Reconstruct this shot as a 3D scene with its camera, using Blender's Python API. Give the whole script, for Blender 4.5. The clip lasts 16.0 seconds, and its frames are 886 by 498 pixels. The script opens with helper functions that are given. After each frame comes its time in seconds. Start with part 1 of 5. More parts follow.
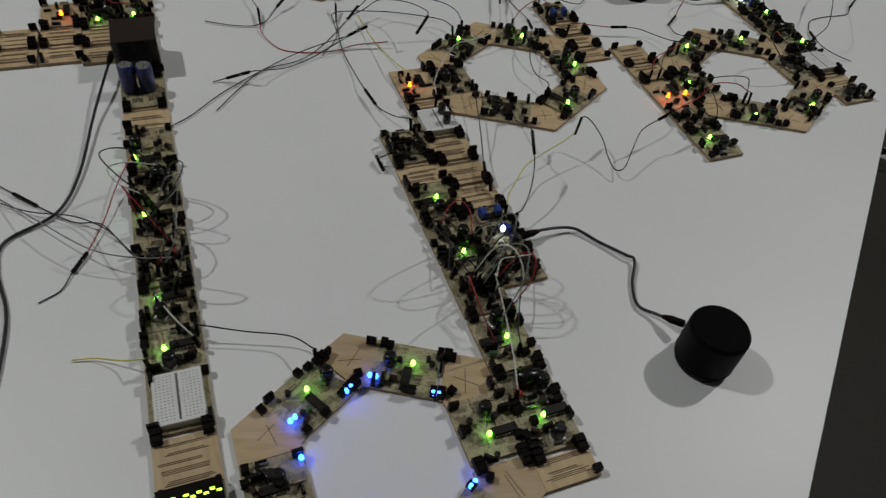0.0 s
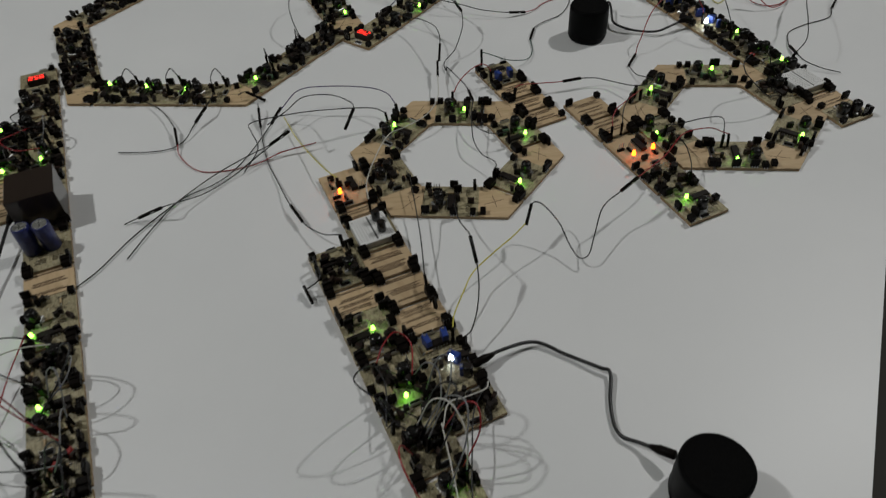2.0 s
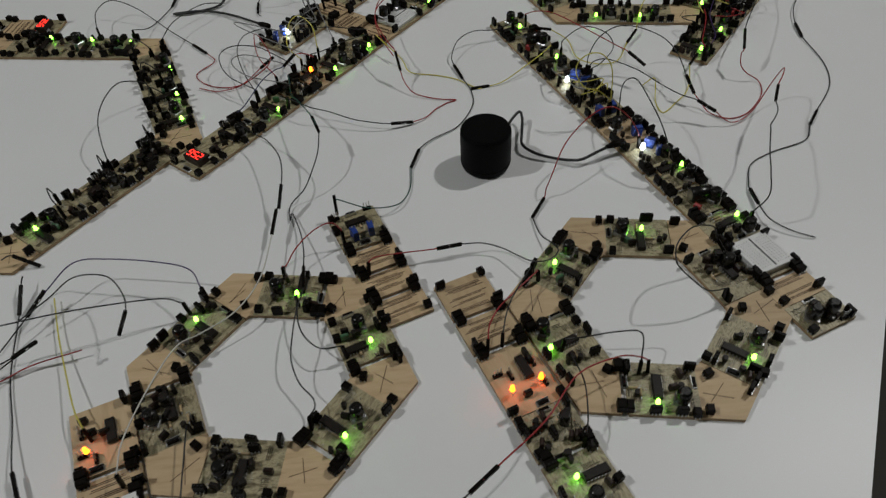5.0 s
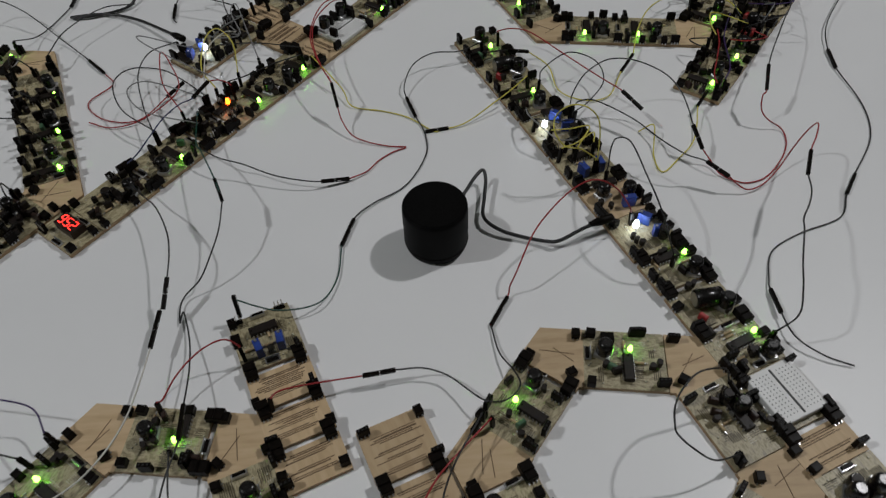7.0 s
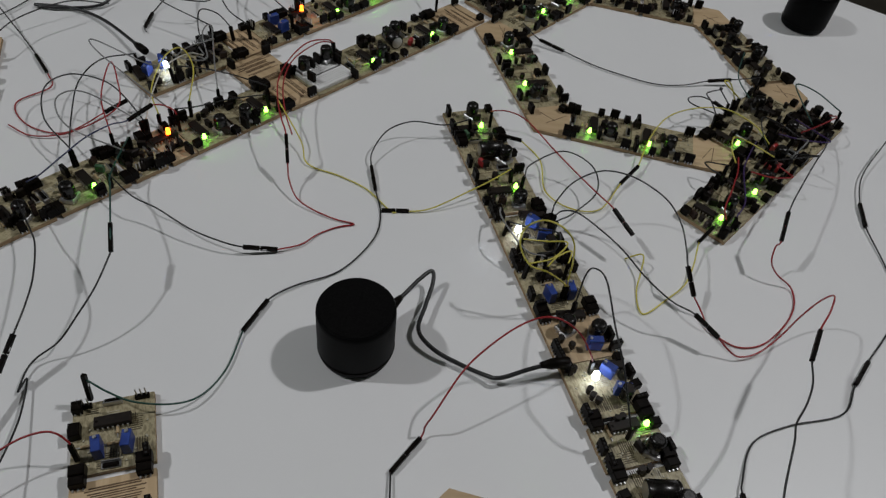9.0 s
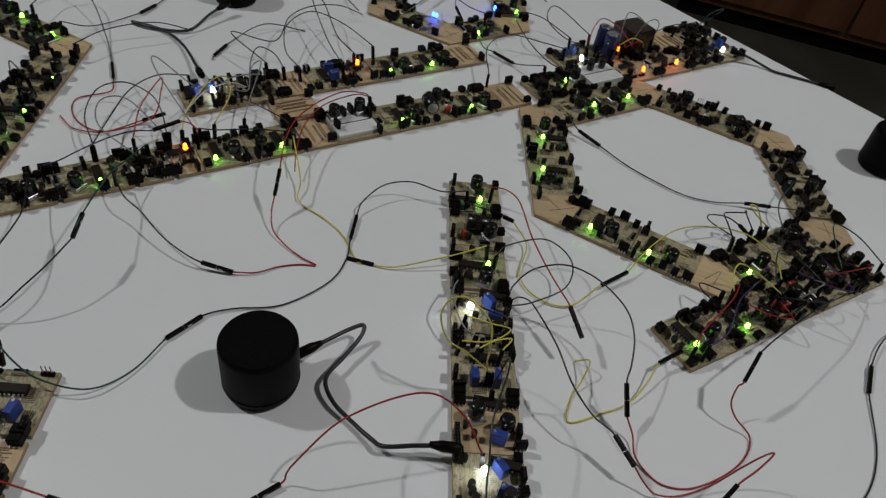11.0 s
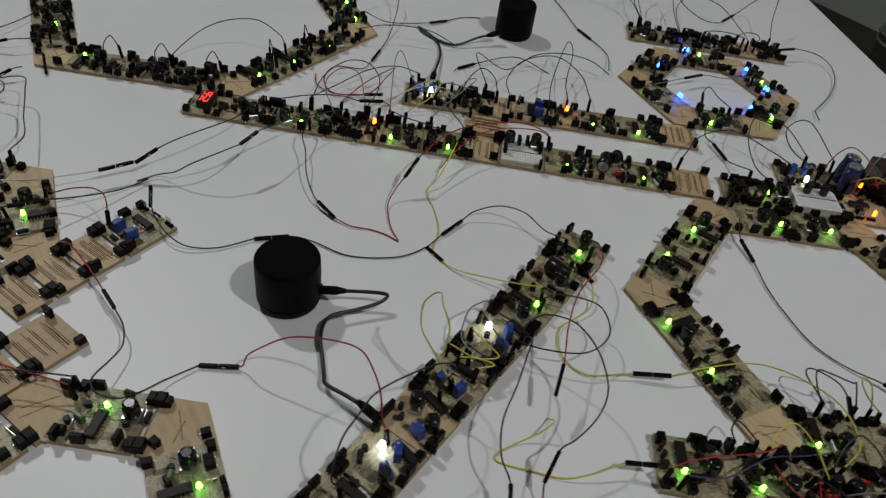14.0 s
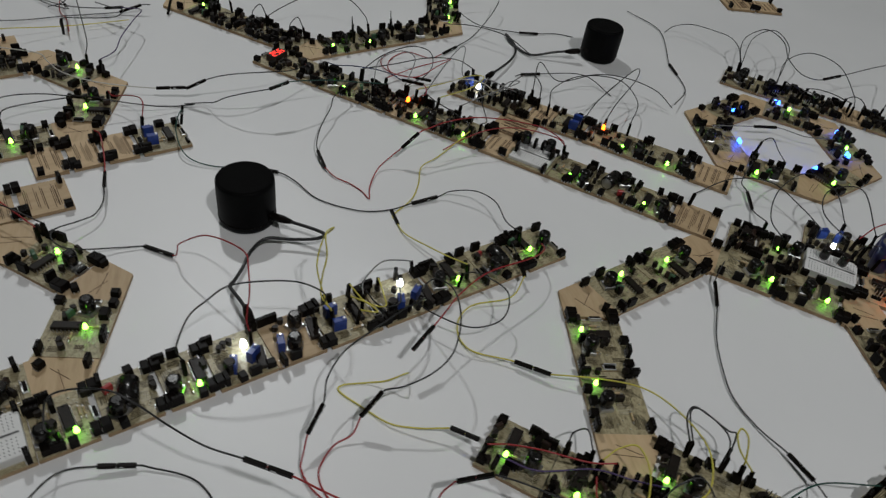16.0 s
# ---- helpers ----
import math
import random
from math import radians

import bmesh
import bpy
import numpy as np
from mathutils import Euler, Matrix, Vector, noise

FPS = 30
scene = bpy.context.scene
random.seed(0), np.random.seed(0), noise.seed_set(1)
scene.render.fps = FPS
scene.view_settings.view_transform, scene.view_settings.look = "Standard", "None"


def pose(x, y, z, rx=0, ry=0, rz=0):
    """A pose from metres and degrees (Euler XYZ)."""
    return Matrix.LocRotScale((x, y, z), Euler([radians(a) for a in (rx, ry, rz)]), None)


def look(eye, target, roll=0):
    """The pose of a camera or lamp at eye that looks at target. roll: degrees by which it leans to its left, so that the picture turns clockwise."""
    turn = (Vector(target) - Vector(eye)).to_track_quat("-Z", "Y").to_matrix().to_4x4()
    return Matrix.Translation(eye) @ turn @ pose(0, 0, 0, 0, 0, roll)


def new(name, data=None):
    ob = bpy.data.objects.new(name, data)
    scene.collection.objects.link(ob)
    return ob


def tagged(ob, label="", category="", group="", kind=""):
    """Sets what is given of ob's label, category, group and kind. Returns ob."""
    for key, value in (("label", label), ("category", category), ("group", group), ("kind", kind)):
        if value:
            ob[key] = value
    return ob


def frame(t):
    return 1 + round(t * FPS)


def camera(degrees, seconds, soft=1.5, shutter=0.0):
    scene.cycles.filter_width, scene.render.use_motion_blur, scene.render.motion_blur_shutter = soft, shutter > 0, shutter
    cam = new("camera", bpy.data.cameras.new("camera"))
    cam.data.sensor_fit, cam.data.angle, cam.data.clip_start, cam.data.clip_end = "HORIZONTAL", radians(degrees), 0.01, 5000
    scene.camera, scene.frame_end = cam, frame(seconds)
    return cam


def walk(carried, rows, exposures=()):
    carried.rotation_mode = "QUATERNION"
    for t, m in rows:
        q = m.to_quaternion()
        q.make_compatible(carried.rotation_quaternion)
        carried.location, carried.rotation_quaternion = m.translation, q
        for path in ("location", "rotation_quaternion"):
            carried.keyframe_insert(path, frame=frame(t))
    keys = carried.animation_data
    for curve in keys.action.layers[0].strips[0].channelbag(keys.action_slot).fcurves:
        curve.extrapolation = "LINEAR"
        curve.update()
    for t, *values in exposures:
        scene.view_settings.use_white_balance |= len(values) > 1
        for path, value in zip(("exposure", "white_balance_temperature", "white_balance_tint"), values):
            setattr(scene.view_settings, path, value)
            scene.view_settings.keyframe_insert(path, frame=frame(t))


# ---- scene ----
cam = camera(63.84, 16.0, soft=1.3, shutter=0.3)
PATH = [
    (0, (0.0005, -0.0049, 0.4588), (0.0746, 0.6698, -0.2756), 8.22),
    (0.5, (0.0438, -0.0026, 0.4526), (0.1113, 0.6815, -0.2737), 6.91),
    (1, (0.0616, 0.0181, 0.4637), (0.0847, 0.7166, -0.2515), 1.72),
    (1.5, (0.0710, 0.0512, 0.4544), (0.0917, 0.7554, -0.2553), -2.88),
    (2, (0.0888, 0.1134, 0.4528), (0.1114, 0.8185, -0.2559), -3.83),
    (2.5, (0.1197, 0.1697, 0.4558), (0.1554, 0.8606, -0.2662), -4.41),
    (3, (0.1427, 0.2189, 0.4527), (0.1965, 0.9027, -0.2750), -4.27),
    (3.5, (0.1555, 0.2587, 0.4517), (0.2260, 0.9400, -0.2769), -4.02),
    (4, (0.1785, 0.2948, 0.4501), (0.2432, 0.9786, -0.2768), -3.74),
    (4.5, (0.2179, 0.3488, 0.4494), (0.2555, 1.0349, -0.2771), -4.07),
    (5, (0.2518, 0.3989, 0.4430), (0.2708, 1.0791, -0.2898), -3.65),
    (5.2, (0.2642, 0.4125, 0.4440), (0.2804, 1.0938, -0.2879), -3.18),
    (7.3, (0.3060, 0.6006, 0.4082), (0.3362, 1.2283, -0.3696), -1.86),
    (7.5, (0.3092, 0.6162, 0.4078), (0.3473, 1.2440, -0.3696), -1.16),
    (8, (0.3254, 0.6420, 0.3917), (0.3784, 1.2856, -0.3718), 4.10),
    (8.5, (0.3367, 0.6562, 0.3812), (0.3698, 1.3153, -0.3701), 7.74),
    (9, (0.3520, 0.6655, 0.3725), (0.3654, 1.3428, -0.3630), 8.02),
    (9.2, (0.3494, 0.6667, 0.3767), (0.3633, 1.3468, -0.3563), 9.37),
    (11.3, (0.4909, 0.6923, 0.3772), (0.2521, 1.3878, -0.3004), 9.35),
    (11.5, (0.4998, 0.6908, 0.3802), (0.2238, 1.3688, -0.3010), 9.35),
    (12, (0.5123, 0.6903, 0.3820), (0.1694, 1.3336, -0.3026), 9.69),
    (12.5, (0.5299, 0.7054, 0.3729), (0.1032, 1.3124, -0.2976), 9.81),
    (13, (0.5617, 0.7326, 0.3710), (0.0448, 1.2786, -0.2883), 8.95),
    (13.5, (0.6032, 0.7429, 0.3767), (0.0592, 1.2445, -0.2960), 7.89),
    (14, (0.6617, 0.7729, 0.3924), (0.0787, 1.2418, -0.2711), 8.64),
    (14.5, (0.7198, 0.8100, 0.3999), (0.0742, 1.2261, -0.2405), 7.54),
    (15, (0.7593, 0.8432, 0.4050), (0.0720, 1.1790, -0.2391), 7.63),
    (15.5, (0.7781, 0.8758, 0.3968), (0.0736, 1.1594, -0.2538), 7.62),
    (16, (0.7945, 0.9304, 0.3927), (0.0770, 1.1694, -0.2616), 9.24),
]
walk(cam, [(t, look(eye, target, roll)) for t, eye, target, roll in PATH],
     [(0.0, -0.08, 6640, 7), (0.6, -0.12, 6640, 7), (1.5, -0.07, 6670, 7), (5.0, -0.06, 6640, 7), (7.5, -0.03, 6480, 10), (9.2, -0.03, 6480, 10), (11.3, -0.06, 6520, 9), (13.0, -0.06, 6540, 9), (15.0, -0.07, 6580, 7), (16.0, -0.06, 6530, 8)])

# ---------------------------------------------------------------- light
world = bpy.data.worlds.new("gallery")
scene.world = world
world.use_nodes = True
world.node_tree.nodes["Background"].inputs[0].default_value = (0.80, 0.88, 1.0, 1)
world.node_tree.nodes["Background"].inputs[1].default_value = 0.02


def ceiling_lamp(x, y, z, aim, watts, size, colour):
    data = bpy.data.lights.new("ceiling_spot", "AREA")
    data.shape, data.size, data.energy, data.color = "DISK", size, watts, colour
    ob = new("ceiling_spot", data)
    ob.matrix_world = look((x, y, z), aim)
    return ob


ceiling_lamp(1.84, 1.53, 2.4, (0.25, 0.9, 0), 23.6, 0.12, (0.99, 0.985, 1.0))
ceiling_lamp(-1.64, 0.735, 2.4, (0.2, 0.9, 0), 22.8, 0.12, (0.97, 0.985, 1.0))
scene.view_settings.exposure = 0.0

# ---------------------------------------------------------------- materials
def material(name, colour, rough=0.5, metal=0.0):
    m = bpy.data.materials.new(name)
    m.use_nodes = True
    b = m.node_tree.nodes["Principled BSDF"]
    b.inputs["Base Color"].default_value = (*colour, 1)
    b.inputs["Roughness"].default_value = rough
    b.inputs["Metallic"].default_value = metal
    return m


def node(m, kind, **values):
    n = m.node_tree.nodes.new(kind)
    for key, value in values.items():
        n.inputs[key.replace("_", " ")].default_value = value
    return n


def link(m, a, out, b, into):
    m.node_tree.links.new(a.outputs[out], b.inputs[into])


def mottle(m, colours, scale, detail=4.0, stretch=(1, 1, 1), bump=0.0, bump_scale=400.0, rough=None, by_object=0.0):
    """Colour between stops over stretched noise, with fine relief, varied a little from object to object."""
    b = m.node_tree.nodes["Principled BSDF"]
    co = node(m, "ShaderNodeTexCoord")
    mp = node(m, "ShaderNodeMapping", Scale=stretch)
    link(m, co, "Object", mp, "Vector")
    no = node(m, "ShaderNodeTexNoise", Scale=scale, Detail=detail, Roughness=0.6)
    no.noise_dimensions = "4D"
    info = node(m, "ShaderNodeObjectInfo")
    mul = node(m, "ShaderNodeMath")
    mul.operation = "MULTIPLY"
    mul.inputs[1].default_value = 37.0
    link(m, info, "Random", mul, 0)
    link(m, mul, 0, no, "W")
    link(m, mp, "Vector", no, "Vector")
    ramp = node(m, "ShaderNodeValToRGB")
    el = ramp.color_ramp.elements
    while len(el) < len(colours):
        el.new(0.5)
    for e, (at, c) in zip(el, colours):
        e.position, e.color = at, (*c, 1)
    link(m, no, "Fac", ramp, "Fac")
    hsv = node(m, "ShaderNodeHueSaturation")
    mr = node(m, "ShaderNodeMapRange")
    mr.inputs["To Min"].default_value, mr.inputs["To Max"].default_value = 1 - by_object, 1 + by_object
    link(m, info, "Random", mr, "Value")
    link(m, mr, "Result", hsv, "Value")
    link(m, ramp, "Color", hsv, "Color")
    link(m, hsv, "Color", b, "Base Color")
    if bump:
        fine = node(m, "ShaderNodeTexNoise", Scale=bump_scale, Detail=3.0)
        link(m, mp, "Vector", fine, "Vector")
        bp = node(m, "ShaderNodeBump", Strength=bump, Distance=0.0005)
        link(m, fine, "Fac", bp, "Height")
        link(m, bp, "Normal", b, "Normal")
    if rough:
        rr = node(m, "ShaderNodeMapRange")
        rr.inputs["To Min"].default_value, rr.inputs["To Max"].default_value = rough
        link(m, no, "Fac", rr, "Value")
        link(m, rr, "Result", b, "Roughness")
    return m


def dull(m, level):
    m.node_tree.nodes["Principled BSDF"].inputs["Specular IOR Level"].default_value = level
    return m


def glowing(name, colour, strength, body):
    m = material(name, body, 0.25)
    b = m.node_tree.nodes["Principled BSDF"]
    b.inputs["Emission Color"].default_value = (*colour, 1)
    b.inputs["Emission Strength"].default_value = strength
    return m


TABLE = mottle(material("white_laminate", (0.8, 0.8, 0.8), 0.42), [(0.3, (0.79, 0.795, 0.80)), (0.7, (0.83, 0.832, 0.835))], 5, bump=0.05, bump_scale=900, rough=(0.36, 0.5))
FLOOR = mottle(material("worn_concrete", (0.2, 0.2, 0.18), 0.7), [(0.25, (0.022, 0.019, 0.014)), (0.5, (0.044, 0.039, 0.029)), (0.75, (0.080, 0.072, 0.054))], 3.0, detail=9, bump=0.4, bump_scale=60, rough=(0.5, 0.85))
WALL = mottle(material("grey_plaster", (0.4, 0.4, 0.4), 0.8), [(0.3, (0.40, 0.42, 0.39)), (0.7, (0.48, 0.50, 0.46))], 2.5, bump=0.2, bump_scale=80)
WOOD = mottle(material("birch_plywood", (0.5, 0.38, 0.22), 0.6), [(0.25, (0.42, 0.29, 0.160)), (0.5, (0.53, 0.385, 0.225)), (0.8, (0.60, 0.455, 0.285))], 130, stretch=(0.25, 1.6, 1), bump=0.25, rough=(0.45, 0.7), by_object=0.10)
PCB = mottle(material("etched_board", (0.4, 0.36, 0.24), 0.5), [(0.30, (0.14, 0.112, 0.060)), (0.43, (0.30, 0.255, 0.150)), (0.52, (0.44, 0.385, 0.245)), (0.60, (0.25, 0.215, 0.120)), (0.8, (0.44, 0.375, 0.240))], 330, detail=3, stretch=(0.5, 1.3, 1), bump=0.2, rough=(0.3, 0.6), by_object=0.12)
EDGE = mottle(material("board_edge", (0.42, 0.3, 0.17), 0.7), [(0.3, (0.25, 0.16, 0.08)), (0.7, (0.45, 0.32, 0.18))], 300, stretch=(0.3, 0.3, 3))
BURN = mottle(material("burnt_groove", (0.1, 0.06, 0.03), 0.8), [(0.3, (0.07, 0.042, 0.022)), (0.8, (0.22, 0.14, 0.075))], 200)
TIN = mottle(material("tinned_trace", (0.5, 0.47, 0.36), 0.45, 0.1), [(0.3, (0.36, 0.33, 0.23)), (0.7, (0.56, 0.53, 0.42))], 500, rough=(0.35, 0.6))
TRACK = mottle(material("etched_track", (0.1, 0.08, 0.04), 0.5), [(0.3, (0.055, 0.043, 0.022)), (0.7, (0.13, 0.105, 0.055))], 300)
METAL = material("bright_metal", (0.62, 0.62, 0.63), 0.36, 1.0)
FOIL = mottle(material("metal_foil", (0.7, 0.7, 0.68), 0.25, 0.85), [(0.3, (0.55, 0.54, 0.5)), (0.7, (0.8, 0.8, 0.78))], 200, bump=0.3, rough=(0.15, 0.4))
BLACK = dull(mottle(material("black_plastic", (0.006, 0.006, 0.006), 0.4), [(0.3, (0.0032, 0.0026, 0.0022)), (0.7, (0.0080, 0.0056, 0.0042))], 300, rough=(0.3, 0.5)), 0.07)
CHIP = dull(mottle(material("chip_epoxy", (0.012, 0.01, 0.009), 0.45), [(0.3, (0.007, 0.0052, 0.0042)), (0.7, (0.018, 0.012, 0.009))], 400, rough=(0.35, 0.6)), 0.25)
BROWN = dull(mottle(material("dark_component", (0.03, 0.016, 0.01), 0.4), [(0.3, (0.014, 0.008, 0.006)), (0.7, (0.04, 0.021, 0.015))], 300), 0.3)
GLOSS = mottle(material("shiny_black_case", (0.006, 0.005, 0.005), 0.18), [(0.3, (0.003, 0.003, 0.003)), (0.7, (0.010, 0.008, 0.007))], 300, rough=(0.2, 0.34))
SPEAKER = dull(mottle(material("matt_black_shell", (0.004, 0.004, 0.004), 0.5), [(0.3, (0.0022, 0.0023, 0.0024)), (0.7, (0.0040, 0.0040, 0.0044))], 200, bump=0.1, rough=(0.42, 0.55)), 0.06)
GRILLE = dull(mottle(material("black_mesh_cap", (0.004, 0.004, 0.004), 0.75), [(0.3, (0.002, 0.002, 0.002)), (0.7, (0.006, 0.006, 0.006))], 900, bump=0.6, bump_scale=1500), 0.05)
BLUE = mottle(material("blue_plastic", (0.02, 0.055, 0.28), 0.4), [(0.3, (0.012, 0.035, 0.20)), (0.7, (0.028, 0.07, 0.33))], 200)
SLEEVE = mottle(material("blue_sleeve", (0.02, 0.025, 0.12), 0.3), [(0.3, (0.015, 0.02, 0.09)), (0.7, (0.03, 0.04, 0.17))], 200)
RED = mottle(material("red_plastic", (0.4, 0.03, 0.03), 0.4), [(0.3, (0.32, 0.02, 0.02)), (0.7, (0.5, 0.05, 0.05))], 200)
WHITE = mottle(material("white_plastic", (0.75, 0.75, 0.74), 0.45), [(0.3, (0.70, 0.70, 0.69)), (0.7, (0.78, 0.78, 0.77))], 90)
PIT = material("dark_pit", (0.012, 0.012, 0.012), 0.8)
HOLE = material("dark_hole", (0.10, 0.10, 0.10), 0.8)
GREENCAP = mottle(material("green_film", (0.06, 0.14, 0.07), 0.4), [(0.3, (0.04, 0.10, 0.05)), (0.7, (0.09, 0.18, 0.10))], 200)
TAN = mottle(material("resistor_body", (0.5, 0.38, 0.2), 0.5), [(0.3, (0.4, 0.28, 0.14)), (0.7, (0.55, 0.42, 0.25))], 500)
LED_GREEN = glowing("green_light", (0.22, 1.0, 0.05), 13, (0.4, 0.8, 0.3))
LED_ORANGE = glowing("orange_light", (1.0, 0.095, 0.005), 12, (0.9, 0.5, 0.1))
LED_WHITE = glowing("white_light", (0.80, 0.90, 1.0), 26, (0.9, 0.9, 0.9))
LED_BLUE = glowing("blue_light", (0.012, 0.075, 1.0), 27, (0.2, 0.4, 0.9))
LED_RED = glowing("red_segment", (1.0, 0.03, 0.02), 4, (0.6, 0.05, 0.05))
LED_LIME = glowing("lime_bar", (0.5, 1.0, 0.05), 4, (0.4, 0.7, 0.1))
LED_OFF = material("clear_lens", (0.7, 0.7, 0.68), 0.15)


def cable_colour(name, colour, rough=0.4):
    return mottle(material(name, colour, rough), [(0.3, tuple(c * 0.85 for c in colour)), (0.7, tuple(min(1, c * 1.15) for c in colour))], 60)


CABLE = {"black": cable_colour("black_insulation", (0.014, 0.014, 0.015)), "red": cable_colour("red_insulation", (0.33, 0.018, 0.022)),
         "yellow": cable_colour("yellow_insulation", (0.62, 0.55, 0.09)), "green": cable_colour("green_insulation", (0.01, 0.06, 0.045)),
         "grey": cable_colour("grey_insulation", (0.22, 0.22, 0.22)), "white": cable_colour("white_insulation", (0.62, 0.60, 0.55)),
         "blue": cable_colour("blue_insulation", (0.018, 0.025, 0.09)), "purple": cable_colour("purple_insulation", (0.05, 0.025, 0.11))}
SMOKE = material("smoked_plastic", (0.035, 0.025, 0.02), 0.12)
SMOKE.node_tree.nodes["Principled BSDF"].inputs["Alpha"].default_value = 0.86
BASIN = mottle(material("blue_basin", (0.02, 0.06, 0.3), 0.35), [(0.3, (0.015, 0.05, 0.24)), (0.7, (0.03, 0.08, 0.34))], 20)
PAIL = mottle(material("grey_green_plastic", (0.2, 0.22, 0.17), 0.5), [(0.3, (0.14, 0.155, 0.115)), (0.7, (0.24, 0.26, 0.20))], 18)
# Brown of the invented cabinet, standing in for a warm dark area by the wall.
DARK_BROWN = mottle(material("brown_stand_in", (0.12, 0.05, 0.02), 0.4), [(0.3, (0.07, 0.026, 0.012)), (0.7, (0.17, 0.07, 0.03))], 14, stretch=(1, 1, 0.15), rough=(0.3, 0.5))

# ---------------------------------------------------------------- mesh helpers
def block(bm, x, y, z, sx, sy, sz, slot=0, chamfer=0.0, turn=0.0):
    """A box whose base stands at z, with chamfered upper edges."""
    c, s = math.cos(turn), math.sin(turn)

    def ring(ex, ey, h):
        return [bm.verts.new((x + c * a * ex - s * b * ey, y + s * a * ex + c * b * ey, h)) for a, b in ((-1, -1), (1, -1), (1, 1), (-1, 1))]

    rings = [ring(sx / 2, sy / 2, z)]
    if chamfer:
        rings += [ring(sx / 2, sy / 2, z + sz - chamfer), ring(sx / 2 - chamfer, sy / 2 - chamfer, z + sz)]
    else:
        rings += [ring(sx / 2, sy / 2, z + sz)]
    faces = [bm.faces.new(rings[0][::-1]), bm.faces.new(rings[-1])]
    for lo, hi in zip(rings, rings[1:]):
        for i in range(4):
            faces.append(bm.faces.new((lo[i], lo[(i + 1) % 4], hi[(i + 1) % 4], hi[i])))
    for f in faces:
        f.material_index = slot
    return bm


def lathe(bm, profile, n=16, slot=0, x=0.0, y=0.0, smooth=True, m=None):
    """Turns (radius, height) pairs round an upright axis; m moves the result."""
    m = m or Matrix.Identity(4)
    rings = [[bm.verts.new(m @ Vector((x + r * math.cos(2 * math.pi * i / n), y + r * math.sin(2 * math.pi * i / n), h))) for i in range(n)] for r, h in profile]
    for lo, hi in zip(rings, rings[1:]):
        for i in range(n):
            f = bm.faces.new((lo[i], lo[(i + 1) % n], hi[(i + 1) % n], hi[i]))
            f.material_index, f.smooth = slot, smooth
    for f in (bm.faces.new(rings[0][::-1]), bm.faces.new(rings[-1])):
        f.material_index = slot
    return bm


def prism(bm, outline, z0, z1, top=0, side=0):
    lo = [bm.verts.new((x, y, z0)) for x, y in outline]
    hi = [bm.verts.new((x, y, z1)) for x, y in outline]
    bm.faces.new(lo[::-1]).material_index = side
    bm.faces.new(hi).material_index = top
    n = len(outline)
    for i in range(n):
        bm.faces.new((lo[i], lo[(i + 1) % n], hi[(i + 1) % n], hi[i])).material_index = side
    return bm


MESHES = {}


def mesh(name, bm, *materials):
    me = bpy.data.meshes.new(name)
    bm.to_mesh(me)
    bm.free()
    for m in materials:
        me.materials.append(m)
    return me


def part(name, me, parent, place=None, label=""):
    ob = new(name, me)
    ob.parent = parent
    if place is not None:
        ob.matrix_basis = place
    return tagged(ob, label)


def once(key, build):
    if key not in MESHES:
        MESHES[key] = build()
    return MESHES[key]


def unit(a):
    return Vector((math.cos(radians(a)), math.sin(radians(a)), 0))


# ---------------------------------------------------------------- table, floor, walls
EDGE_DIR, FAR_DIR = unit(60.1), unit(149.4)
CORNER = Vector((0.303, 0.201, 0)) + EDGE_DIR * 1.352
TABLE_TOP = [CORNER, CORNER + FAR_DIR * 2.1, CORNER + FAR_DIR * 2.1 - EDGE_DIR * 2.6, CORNER - EDGE_DIR * 2.6]
table = tagged(new("table"), "large white laminate table with thick square edges", "table")
part("tabletop", mesh("tabletop", prism(bmesh.new(), [(p.x, p.y) for p in TABLE_TOP], -0.03, 0.0), TABLE), table)
for i, (a, b) in enumerate(((0.1, 0.1), (2.0, 0.1), (2.0, 2.5), (0.1, 2.5))):
    p = CORNER + FAR_DIR * a - EDGE_DIR * b
    part("leg", mesh("leg", block(bmesh.new(), p.x, p.y, -0.74, 0.05, 0.05, 0.71, 0, 0.0, radians(60.3)), WHITE), table)
FLOOR_Z = -0.74
tagged(new("floor", mesh("floor", prism(bmesh.new(), [(-4.5, -4), (5, -4), (5, 6), (-4.5, 6)], FLOOR_Z - 0.05, FLOOR_Z), FLOOR)), "dark worn concrete gallery floor", "floor", kind="structure")
for name, x0, y0, x1, y1 in (("wall_north", -4.5, 4.05, 5, 4.25), ("wall_south", -4.5, -4, 5, -3.8), ("wall_east", 4.8, -3.8, 5, 4.05), ("wall_west", -4.5, -3.8, -4.3, 4.05)):
    tagged(new(name, mesh(name, prism(bmesh.new(), [(x0, y0), (x1, y0), (x1, y1), (x0, y1)], FLOOR_Z, 2.6), WALL)), "plain pale grey plaster gallery wall", "wall", kind="structure")
tagged(new("ceiling", mesh("ceiling", prism(bmesh.new(), [(-4.5, -4), (5, -4), (5, 4.25), (-4.5, 4.25)], 2.6, 2.7), WALL)), "plain pale gallery ceiling", "ceiling", kind="structure")

# ---------------------------------------------------------------- circuit components
WIDE, THICK = 0.0425, 0.0036
T = THICK


def at(u, v, turn=0.0, z=T):
    return pose(u, v, z, 0, 0, turn)


